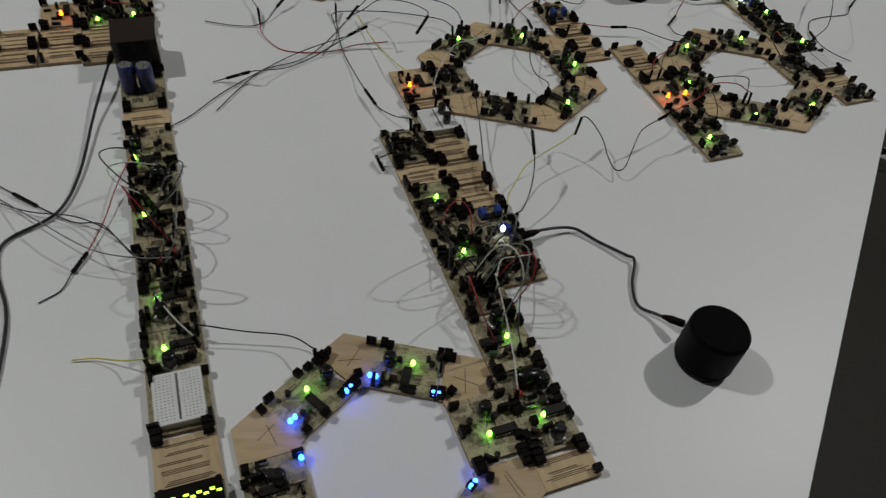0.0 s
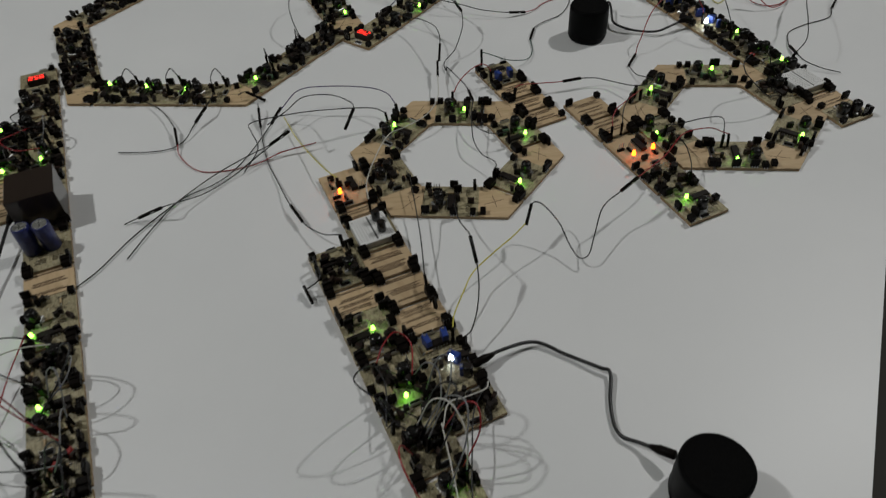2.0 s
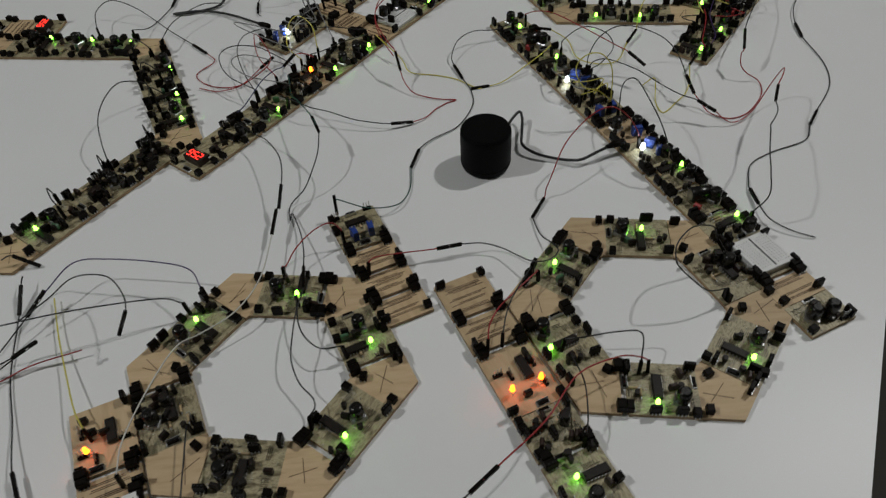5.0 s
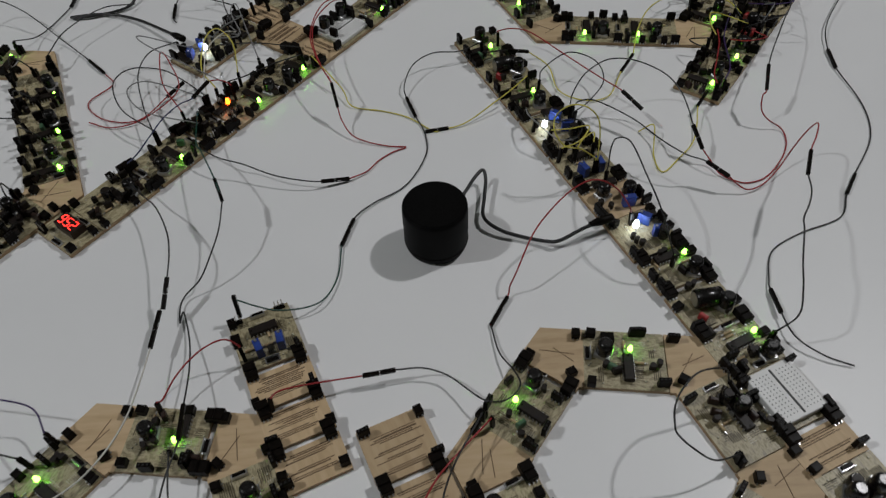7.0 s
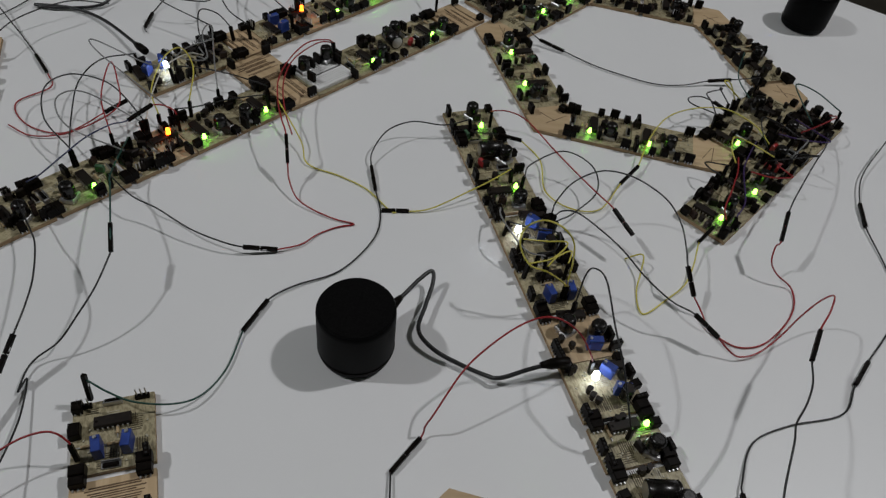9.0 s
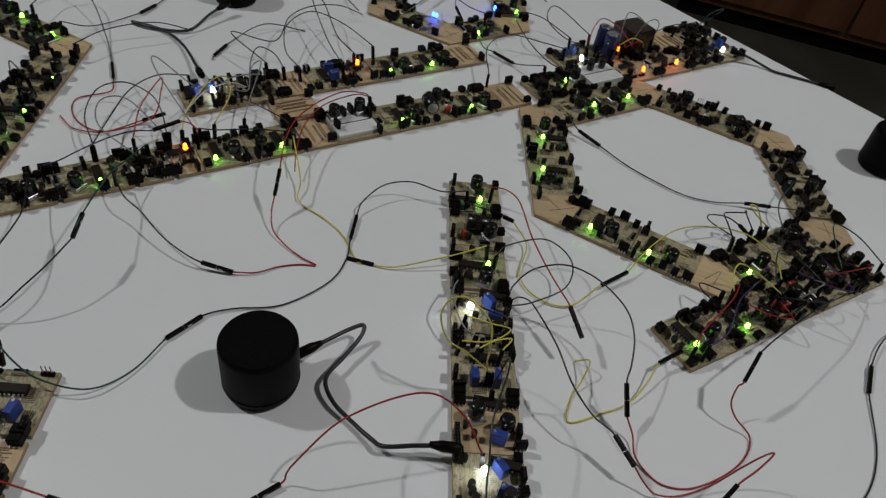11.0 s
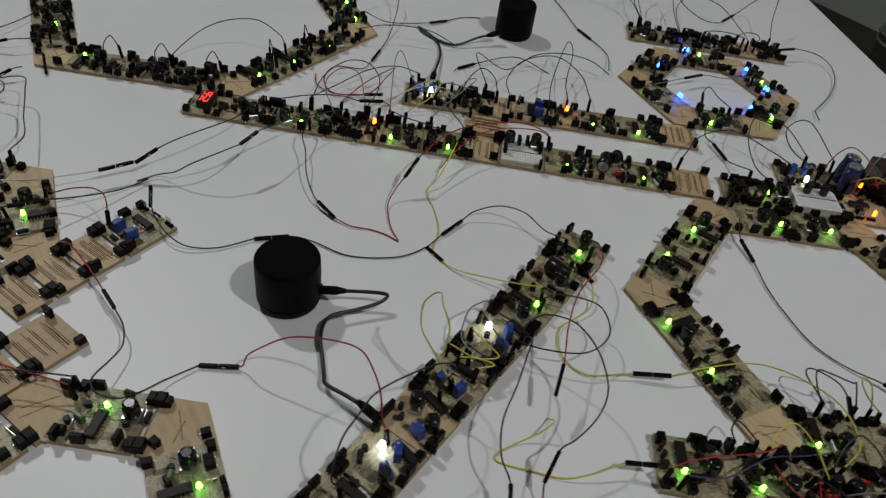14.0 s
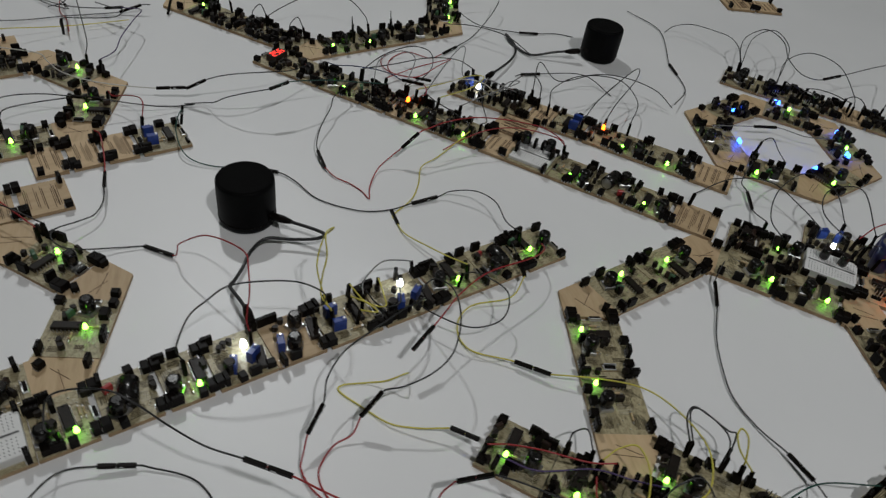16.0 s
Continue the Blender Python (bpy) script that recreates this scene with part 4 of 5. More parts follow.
wire("green", [(0.241, 0.917, 0.0020), (0.239, 0.889, 0.0020), (0.231, 0.869, 0.0040), (0.219, 0.859, 0.0080), (0.200, 0.854, 0.0140), (0.186, 0.855, 0.0200), (0.173, 0.859, 0.0220), (0.173, 0.857, 0.0100)], [6])
wire("yellow", [(0.227, 1.121, 0.0100), (0.238, 1.097, 0.0080), (0.247, 1.078, 0.0020), (0.273, 1.070, 0.0010), (0.296, 1.059, 0.0010), (0.317, 1.039, 0.0010), (0.324, 1.040, 0.0010), (0.345, 1.044, 0.0030), (0.373, 1.061, 0.0100), (0.389, 1.072, 0.0140), (0.405, 1.084, 0.0100)], [5])
wire("red", [(0.458, 0.916, 0.0120), (0.453, 0.914, 0.0270), (0.443, 0.917, 0.0420), (0.429, 0.917, 0.0530), (0.417, 0.916, 0.0530), (0.403, 0.909, 0.0490), (0.387, 0.895, 0.0440), (0.376, 0.883, 0.0370), (0.364, 0.866, 0.0200), (0.360, 0.863, 0.0100), (0.358, 0.859, 0.0030), (0.344, 0.837, 0.0020)], [10])
wire("black", [(0.344, 0.837, 0.0020), (0.347, 0.814, 0.0040), (0.354, 0.797, 0.0100), (0.356, 0.784, 0.0145), (0.348, 0.775, 0.0155), (0.339, 0.773, 0.0160), (0.331, 0.777, 0.0140), (0.322, 0.787, 0.0110)], (), joined=[7])
wire("black", [(0.449, 0.961, 0.0120), (0.448, 0.960, 0.0260), (0.450, 0.967, 0.0360), (0.452, 0.964, 0.0480), (0.455, 0.944, 0.0620), (0.457, 0.908, 0.0640), (0.462, 0.891, 0.0560), (0.466, 0.879, 0.0460), (0.473, 0.870, 0.0260), (0.478, 0.874, 0.0120)])
wire("black", [(0.413, 1.075, 0.0140), (0.418, 1.087, 0.0220), (0.443, 1.103, 0.0260), (0.466, 1.094, 0.0220), (0.469, 1.070, 0.0180), (0.451, 1.046, 0.0160), (0.436, 1.031, 0.0120)])
wire("black", [(0.372, 1.130, 0.0120), (0.393, 1.129, 0.0140), (0.412, 1.130, 0.0100)], [1], joined=[2])
wire("yellow", [(0.412, 1.130, 0.0100), (0.429, 1.114, 0.0040), (0.433, 1.081, 0.0020), (0.453, 1.065, 0.0020), (0.476, 1.069, 0.0020), (0.493, 1.098, 0.0050), (0.509, 1.120, 0.0070)], [5], joined=[0, 6])
wire("yellow", [(0.509, 1.120, 0.0070), (0.521, 1.153, 0.0120), (0.538, 1.178, 0.0180), (0.564, 1.193, 0.0200), (0.592, 1.197, 0.0200), (0.616, 1.184, 0.0160), (0.621, 1.155, 0.0120)])
wire("yellow", [(0.444, 0.974, 0.0140), (0.440, 0.965, 0.0320), (0.439, 0.966, 0.0510), (0.436, 0.969, 0.0650), (0.426, 0.969, 0.0760), (0.416, 0.975, 0.0730), (0.407, 0.976, 0.0640), (0.405, 0.970, 0.0550), (0.413, 0.965, 0.0430), (0.426, 0.964, 0.0390), (0.440, 0.969, 0.0240), (0.442, 0.974, 0.0120)])
wire("yellow", [(0.429, 0.986, 0.0120), (0.437, 0.998, 0.0180), (0.447, 1.005, 0.0180), (0.444, 0.991, 0.0120)])
wire("black", [(0.740, 1.197, 0.0080), (0.705, 1.149, 0.0050), (0.692, 1.113, 0.0030), (0.689, 1.087, 0.0020), (0.691, 1.035, 0.0010), (0.679, 0.994, 0.0010), (0.648, 0.954, 0.0010), (0.633, 0.934, 0.0010), (0.618, 0.911, 0.0010), (0.581, 0.898, 0.0010), (0.555, 0.883, 0.0010), (0.543, 0.857, 0.0020), (0.541, 0.849, 0.0030), (0.540, 0.828, 0.0050), (0.542, 0.808, 0.0060), (0.556, 0.794, 0.0040), (0.573, 0.786, 0.0020)], [2, 6, 12])
wire("black", [(0.081, 1.045, 0.0120), (0.052, 1.071, 0.0200), (0.039, 1.103, 0.0240), (0.050, 1.123, 0.0240), (0.077, 1.122, 0.0220), (0.097, 1.110, 0.0180), (0.107, 1.096, 0.0120)])
wire("red", [(0.098, 1.069, 0.0120), (0.081, 1.104, 0.0200), (0.074, 1.142, 0.0260), (0.085, 1.127, 0.0240), (0.093, 1.101, 0.0140), (0.065, 1.078, 0.0040), (0.038, 1.070, 0.0020), (0.015, 1.079, 0.0020)])
wire("black", [(0.393, 0.669, 0.0100), (0.398, 0.690, 0.0240), (0.381, 0.693, 0.0240), (0.357, 0.695, 0.0180), (0.342, 0.694, 0.0120)])
wire("red", [(-0.236, 0.492, 0.0140), (-0.242, 0.458, 0.0100), (-0.242, 0.420, 0.0050), (-0.245, 0.385, 0.0030), (-0.250, 0.364, 0.0020)], [3])
wire("black", [(-0.250, 0.364, 0.0020), (-0.253, 0.346, 0.0010), (-0.265, 0.333, 0.0010)])
wire("black", [(-0.015, 0.551, 0.0120), (-0.003, 0.528, 0.0160), (-0.015, 0.521, 0.0100), (-0.018, 0.527, 0.0060), (-0.011, 0.511, 0.0040)], [3])
wire("black", [(-0.133, 0.311, 0.0100), (-0.104, 0.308, 0.0140), (-0.070, 0.306, 0.0140), (-0.050, 0.302, 0.0120)])
wire("black", [(-0.359, 0.464, 0.0040), (-0.327, 0.447, 0.0030), (-0.303, 0.435, 0.0020), (-0.268, 0.419, 0.0020), (-0.240, 0.411, 0.0100), (-0.212, 0.383, 0.0160), (-0.195, 0.369, 0.0120)], [1])
wire("black", [(-0.349, 0.439, 0.0040), (-0.307, 0.426, 0.0040), (-0.266, 0.420, 0.0080), (-0.231, 0.401, 0.0140), (-0.206, 0.377, 0.0160), (-0.192, 0.364, 0.0120)])
wire("yellow", [(-0.223, 0.283, 0.0020), (-0.207, 0.285, 0.0030), (-0.185, 0.281, 0.0080), (-0.165, 0.276, 0.0120)])
wire("grey", [(-0.345, 0.446, 0.0120), (-0.286, 0.404, 0.0160), (-0.236, 0.376, 0.0180), (-0.199, 0.370, 0.0180), (-0.170, 0.372, 0.0120)])
wire("white", [(-0.176, 0.336, 0.0120), (-0.159, 0.317, 0.0180), (-0.141, 0.300, 0.0200), (-0.128, 0.302, 0.0120)])
wire("white", [(0.088, 0.368, 0.0140), (0.094, 0.390, 0.0200), (0.107, 0.393, 0.0220), (0.122, 0.401, 0.0180), (0.125, 0.411, 0.0120)], (), joined=[4])
wire("white", [(0.088, 0.378, 0.0160), (0.093, 0.333, 0.0220), (0.097, 0.292, 0.0220), (0.099, 0.264, 0.0140)])
wire("black", [(0.125, 0.411, 0.0120), (0.112, 0.385, 0.0180), (0.107, 0.352, 0.0200), (0.104, 0.326, 0.0160), (0.104, 0.306, 0.0120)], (), joined=[0])
wire("black", [(0.082, 0.644, 0.0100), (0.084, 0.573, 0.0140), (0.085, 0.519, 0.0160), (0.087, 0.496, 0.0140), (0.092, 0.492, 0.0100)], [2])
wire("black", [(0.041, 0.433, 0.0120), (0.050, 0.411, 0.0200), (0.050, 0.379, 0.0180), (0.040, 0.375, 0.0100)])
wire("red", [(0.043, 0.430, 0.0120), (0.049, 0.447, 0.0200), (0.059, 0.457, 0.0220), (0.070, 0.449, 0.0160), (0.070, 0.417, 0.0100)])
wire("black", [(0.106, 1.250, 0.0120), (0.074, 1.252, 0.0240), (0.119, 1.259, 0.0240), (0.107, 1.310, 0.0260), (0.112, 1.348, 0.0240), (0.130, 1.379, 0.0180), (0.152, 1.393, 0.0080)])
wire("black", [(0.161, 1.235, 0.0120), (0.139, 1.246, 0.0260), (0.118, 1.286, 0.0300), (0.120, 1.334, 0.0260), (0.152, 1.346, 0.0160), (0.183, 1.330, 0.0100)])
wire("black", [(0.196, 1.264, 0.0120), (0.157, 1.296, 0.0240), (0.105, 1.360, 0.0320), (0.124, 1.353, 0.0300), (0.159, 1.316, 0.0180), (0.192, 1.290, 0.0120)])
wire("black", [(0.203, 1.137, 0.0120), (0.178, 1.123, 0.0200), (0.153, 1.110, 0.0180), (0.124, 1.115, 0.0140)])
wire("grey", [(0.125, 1.111, 0.0120), (0.064, 1.149, 0.0280), (0.052, 1.165, 0.0300), (0.098, 1.151, 0.0240), (0.119, 1.155, 0.0140)])
wire("grey", [(0.122, 1.048, 0.0120), (0.075, 1.061, 0.0240), (0.055, 1.088, 0.0260), (0.069, 1.103, 0.0240), (0.104, 1.097, 0.0160)])
wire("black", [(0.067, 1.228, 0.0020), (0.063, 1.236, 0.0020), (0.061, 1.261, 0.0020), (0.075, 1.311, 0.0080), (0.112, 1.334, 0.0160)], [1])
wire("black", [(0.283, 1.413, 0.0120), (0.295, 1.401, 0.0080), (0.308, 1.401, 0.0050), (0.335, 1.391, 0.0040), (0.371, 1.375, 0.0100)], [2])
wire("black", [(0.312, 1.337, 0.0120), (0.306, 1.378, 0.0200), (0.317, 1.416, 0.0220), (0.354, 1.429, 0.0180), (0.382, 1.428, 0.0120)])
wire("black", [(-0.131, 1.462, 0.0020), (-0.067, 1.484, 0.0020), (0.033, 1.450, 0.0020), (0.061, 1.447, 0.0020), (0.102, 1.438, 0.0020), (0.144, 1.400, 0.0080)], [2])
wire("black", [(-0.055, 1.182, 0.0100), (-0.066, 1.218, 0.0040), (-0.049, 1.268, 0.0030), (-0.049, 1.294, 0.0020), (-0.052, 1.322, 0.0010), (-0.043, 1.343, 0.0010)], [2])
wire("black", [(0.064, 1.532, 0.0120), (0.003, 1.583, 0.0260), (-0.015, 1.627, 0.0300), (0.026, 1.625, 0.0260), (0.063, 1.598, 0.0160), (0.115, 1.550, 0.0120)])
wire("black", [(0.115, 1.552, 0.0120), (0.067, 1.594, 0.0260), (0.052, 1.641, 0.0300), (0.081, 1.667, 0.0260), (0.136, 1.653, 0.0160), (0.169, 1.627, 0.0120)])
wire("grey", [(0.193, 1.428, 0.0100), (0.199, 1.471, 0.0120), (0.202, 1.501, 0.0120), (0.222, 1.526, 0.0120), (0.237, 1.540, 0.0100)], [1])
wire("black", [(0.263, 1.436, 0.0120), (0.258, 1.434, 0.0140), (0.243, 1.451, 0.0200), (0.239, 1.466, 0.0220), (0.257, 1.464, 0.0180), (0.279, 1.458, 0.0120)], [1])
wire("black", [(0.398, 1.380, 0.0120), (0.372, 1.379, 0.0240), (0.339, 1.406, 0.0300), (0.314, 1.454, 0.0300), (0.338, 1.473, 0.0260), (0.371, 1.466, 0.0180)])
wire("black", [(0.404, 1.446, 0.0120), (0.375, 1.431, 0.0300), (0.350, 1.452, 0.0360), (0.352, 1.489, 0.0360), (0.371, 1.503, 0.0300)])
wire("green", [(0.610, 1.295, 0.0140), (0.619, 1.266, 0.0120), (0.626, 1.234, 0.0080)])
wire("black", [(0.572, 1.107, 0.0120), (0.564, 1.114, 0.0180), (0.562, 1.125, 0.0160), (0.569, 1.132, 0.0120)])
wire("black", [(0.583, 1.190, 0.0120), (0.561, 1.199, 0.0200), (0.560, 1.208, 0.0200), (0.576, 1.221, 0.0140), (0.589, 1.216, 0.0120), (0.598, 1.205, 0.0120)], [4])
wire("red", [(0.564, 1.053, 0.0120), (0.567, 1.070, 0.0180), (0.575, 1.089, 0.0200), (0.586, 1.116, 0.0180), (0.590, 1.135, 0.0120)])
wire("purple", [(0.581, 1.053, 0.0100), (0.586, 1.083, 0.0160), (0.591, 1.117, 0.0180), (0.601, 1.141, 0.0160), (0.611, 1.160, 0.0120)])
wire("black", [(0.179, 0.703, 0.0120), (0.165, 0.706, 0.0180), (0.150, 0.726, 0.0160), (0.145, 0.758, 0.0120)])

lead([(0.239, 0.339, 0.0140), (0.224, 0.353, 0.0060), (0.211, 0.364, 0.0030), (0.211, 0.387, 0.0030), (0.217, 0.413, 0.0050), (0.210, 0.419, 0.0050), (0.188, 0.435, 0.0030), (0.166, 0.448, 0.0050), (0.138, 0.440, 0.0090), (0.118, 0.429, 0.0110)])
lead([(0.024, 1.321, 0.0140), (0.019, 1.295, 0.0100), (0.013, 1.263, 0.0030), (-0.021, 1.248, 0.0030), (-0.044, 1.248, 0.0030), (-0.009, 1.250, 0.0030), (0.028, 1.234, 0.0040), (0.081, 1.189, 0.0090)])
lead([(-0.302, 0.648, 0.016), (-0.296, 0.597, 0.0140), (-0.292, 0.551, 0.0080), (-0.281, 0.476, 0.0040), (-0.284, 0.427, 0.0030), (-0.312, 0.393, 0.0020), (-0.307, 0.363, 0.0020), (-0.283, 0.320, 0.0020), (-0.269, 0.271, 0.0020), (-0.262, 0.231, 0.0020)])
wire("white", [(0.121, 0.861, 0.0160), (0.119, 0.829, 0.0140), (0.115, 0.778, 0.0180), (0.100, 0.745, 0.0200), (0.077, 0.727, 0.0200), (0.060, 0.716, 0.0200), (0.046, 0.684, 0.0180), (0.037, 0.645, 0.0180), (0.039, 0.618, 0.0120)], [0])
wire("red", [(0.288, 0.699, 0.0120), (0.291, 0.710, 0.0220), (0.299, 0.723, 0.0240), (0.310, 0.737, 0.0200), (0.336, 0.762, 0.0120)])
wire("black", [(0.299, 0.704, 0.0120), (0.305, 0.721, 0.0200), (0.313, 0.737, 0.0220), (0.324, 0.758, 0.0120)])
wire("black", [(0.342, 0.619, 0.0120), (0.347, 0.631, 0.0200), (0.350, 0.658, 0.0200), (0.345, 0.683, 0.0120)])
lead([(0.3265, 0.937, 0.012), (0.337, 0.953, 0.013), (0.346, 0.968, 0.013), (0.353, 0.9755, 0.013), (0.3545, 0.968, 0.010), (0.3515, 0.950, 0.008), (0.349, 0.930, 0.008), (0.360, 0.918, 0.006), (0.377, 0.911, 0.004), (0.392, 0.905, 0.005), (0.4015, 0.902, 0.008), (0.418, 0.909, 0.010), (0.432, 0.914, 0.012), (0.441, 0.916, 0.013)])

wire("black", [(0.072, 0.987, 0.0130), (0.091, 0.965, 0.0200), (0.106, 0.946, 0.0260), (0.121, 0.916, 0.0320), (0.126, 0.896, 0.0320), (0.126, 0.879, 0.0270), (0.123, 0.860, 0.0160)], [5])
wire("green", [(0.117, 1.065, 0.0160), (0.125, 1.017, 0.0260), (0.134, 0.997, 0.0320), (0.151, 0.959, 0.0390), (0.158, 0.940, 0.0350)], [3], joined=[4])
wire("black", [(0.158, 0.940, 0.0350), (0.157, 0.917, 0.0300), (0.151, 0.899, 0.0220), (0.143, 0.887, 0.0120), (0.132, 0.879, 0.0050), (0.129, 0.871, 0.0030), (0.131, 0.857, 0.0030), (0.132, 0.866, 0.0030), (0.141, 0.840, 0.0060), (0.147, 0.812, 0.0130), (0.150, 0.785, 0.0200), (0.152, 0.760, 0.0240), (0.148, 0.737, 0.0240), (0.146, 0.713, 0.0220), (0.146, 0.696, 0.0180), (0.152, 0.680, 0.0130), (0.162, 0.667, 0.0140), (0.164, 0.659, 0.0140), (0.161, 0.648, 0.0110)], [10], joined=[0])
wire("red", [(0.200, 0.786, 0.0140), (0.206, 0.790, 0.0180), (0.216, 0.793, 0.0170), (0.236, 0.797, 0.0140), (0.258, 0.800, 0.0120), (0.279, 0.802, 0.0130)], [4], joined=[5])
wire("black", [(0.279, 0.802, 0.0130), (0.296, 0.803, 0.0110), (0.311, 0.798, 0.0090), (0.322, 0.787, 0.0110)], (), joined=[0, 3])
wire("black", [(0.489, 0.764, 0.0120), (0.477, 0.767, 0.0310), (0.471, 0.768, 0.0450), (0.454, 0.765, 0.0500), (0.441, 0.755, 0.0500), (0.434, 0.745, 0.0500), (0.431, 0.735, 0.0500), (0.432, 0.730, 0.0470), (0.443, 0.725, 0.0360), (0.457, 0.723, 0.0240), (0.473, 0.727, 0.0120)], [0], joined=[0])
wire("red", [(0.237, 1.229, 0.0120), (0.235, 1.222, 0.0220), (0.222, 1.205, 0.0280), (0.214, 1.172, 0.0320), (0.213, 1.136, 0.0350), (0.220, 1.106, 0.0350), (0.227, 1.088, 0.0330), (0.233, 1.075, 0.0310), (0.237, 1.059, 0.0170), (0.240, 1.049, 0.0100), (0.248, 1.037, 0.0040), (0.262, 1.029, 0.0020), (0.279, 1.023, 0.0015), (0.293, 1.021, 0.0010), (0.282, 1.016, 0.0010), (0.270, 1.007, 0.0010), (0.260, 0.994, 0.0020), (0.246, 0.986, 0.0030)], [7])
wire("black", [(0.246, 0.986, 0.0030), (0.224, 0.981, 0.0070), (0.208, 0.982, 0.0090), (0.186, 0.988, 0.0110), (0.161, 0.999, 0.0150), (0.142, 1.005, 0.0180), (0.128, 1.015, 0.0140)], [0])
wire("red", [(0.386, 1.150, 0.0120), (0.386, 1.151, 0.0200), (0.398, 1.148, 0.0240), (0.413, 1.131, 0.0300), (0.433, 1.089, 0.0370), (0.452, 1.063, 0.0360), (0.466, 1.049, 0.0330), (0.476, 1.039, 0.0310), (0.490, 1.022, 0.0240)], [7])
wire("yellow", [(0.491, 1.021, 0.0240), (0.500, 1.016, 0.0120), (0.499, 1.004, 0.0050), (0.496, 0.991, 0.0010), (0.496, 0.975, 0.0010), (0.501, 0.972, 0.0010), (0.516, 0.986, 0.0010), (0.531, 1.001, 0.0020), (0.539, 1.018, 0.0050), (0.543, 1.032, 0.0080), (0.546, 1.040, 0.0100), (0.556, 1.052, 0.0120)], [10])
wire("black", [(0.436, 1.039, 0.0140), (0.435, 1.041, 0.0300), (0.444, 1.046, 0.0450), (0.461, 1.053, 0.0520), (0.478, 1.054, 0.0520), (0.495, 1.051, 0.0480), (0.512, 1.042, 0.0420), (0.521, 1.027, 0.0360), (0.524, 1.009, 0.0300), (0.524, 0.996, 0.0270), (0.531, 0.982, 0.0130)], [9], joined=[10])
wire("red", [(0.531, 0.982, 0.0130), (0.538, 0.976, 0.0050), (0.542, 0.965, 0.0020), (0.551, 0.957, 0.0010), (0.562, 0.953, 0.0010), (0.578, 0.958, 0.0010), (0.596, 0.975, 0.0010), (0.608, 0.994, 0.0010), (0.610, 1.011, 0.0020), (0.598, 1.016, 0.0090), (0.592, 1.021, 0.0160), (0.592, 1.027, 0.0260), (0.594, 1.028, 0.0310), (0.599, 1.047, 0.0420)], [12], joined=[0, 13])
wire("black", [(0.599, 1.047, 0.0420), (0.610, 1.067, 0.0420), (0.640, 1.116, 0.0380), (0.664, 1.153, 0.0260), (0.683, 1.182, 0.0130)], (), joined=[0])
wire("black", [(0.437, 1.039, 0.0140), (0.441, 1.040, 0.0220), (0.449, 1.034, 0.0280), (0.459, 1.021, 0.0320), (0.476, 0.999, 0.0340), (0.492, 0.976, 0.0320), (0.509, 0.963, 0.0270), (0.525, 0.959, 0.0220), (0.541, 0.948, 0.0150)], [7], joined=[8])
wire("red", [(0.541, 0.948, 0.0150), (0.549, 0.945, 0.0080), (0.558, 0.943, 0.0040), (0.572, 0.949, 0.0030), (0.588, 0.962, 0.0060), (0.600, 0.973, 0.0160), (0.608, 0.977, 0.0300), (0.609, 0.971, 0.0430), (0.599, 0.953, 0.0470), (0.588, 0.937, 0.0480), (0.575, 0.912, 0.0500)], [9], joined=[0, 10])
wire("black", [(0.575, 0.912, 0.0500), (0.568, 0.893, 0.0550), (0.557, 0.875, 0.0610), (0.545, 0.859, 0.0660), (0.538, 0.845, 0.0710), (0.531, 0.825, 0.0660), (0.529, 0.811, 0.0570), (0.532, 0.806, 0.0360), (0.532, 0.811, 0.0130)], (), joined=[0])
wire("red", [(0.400, 0.670, 0.0110), (0.392, 0.673, 0.0200), (0.375, 0.668, 0.0300), (0.343, 0.652, 0.0380), (0.315, 0.618, 0.0420), (0.282, 0.592, 0.0400), (0.263, 0.577, 0.0390)], [5], joined=[6])
wire("black", [(0.263, 0.577, 0.0390), (0.245, 0.565, 0.0330), (0.234, 0.544, 0.0220), (0.226, 0.528, 0.0140), (0.218, 0.529, 0.0100), (0.212, 0.543, 0.0140), (0.206, 0.559, 0.0240), (0.195, 0.573, 0.0330), (0.187, 0.575, 0.0370), (0.182, 0.569, 0.0370), (0.177, 0.557, 0.0310)], [9], joined=[0, 10])
wire("yellow", [(0.177, 0.557, 0.0310), (0.163, 0.544, 0.0280), (0.144, 0.529, 0.0250), (0.125, 0.511, 0.0230), (0.115, 0.492, 0.0210), (0.106, 0.473, 0.0180), (0.103, 0.457, 0.0120)], (), joined=[0])
wire("black", [(0.116, 0.598, 0.0110), (0.119, 0.571, 0.0280), (0.122, 0.540, 0.0460), (0.124, 0.517, 0.0590), (0.127, 0.499, 0.0460), (0.127, 0.485, 0.0360), (0.124, 0.470, 0.0260), (0.118, 0.456, 0.0180), (0.111, 0.448, 0.0110)], [3])
wire("black", [(-0.041, 0.726, 0.0280), (-0.063, 0.722, 0.0160), (-0.091, 0.712, 0.0090), (-0.122, 0.692, 0.0040), (-0.153, 0.658, 0.0020), (-0.184, 0.615, 0.0020), (-0.206, 0.574, 0.0020), (-0.224, 0.551, 0.0020)], [0])
wire("red", [(0.180, 0.822, 0.0120), (0.179, 0.824, 0.0200), (0.174, 0.825, 0.0260), (0.168, 0.824, 0.0280), (0.158, 0.820, 0.0260), (0.148, 0.813, 0.0220), (0.140, 0.804, 0.0180), (0.134, 0.793, 0.0140), (0.132, 0.787, 0.0120)])
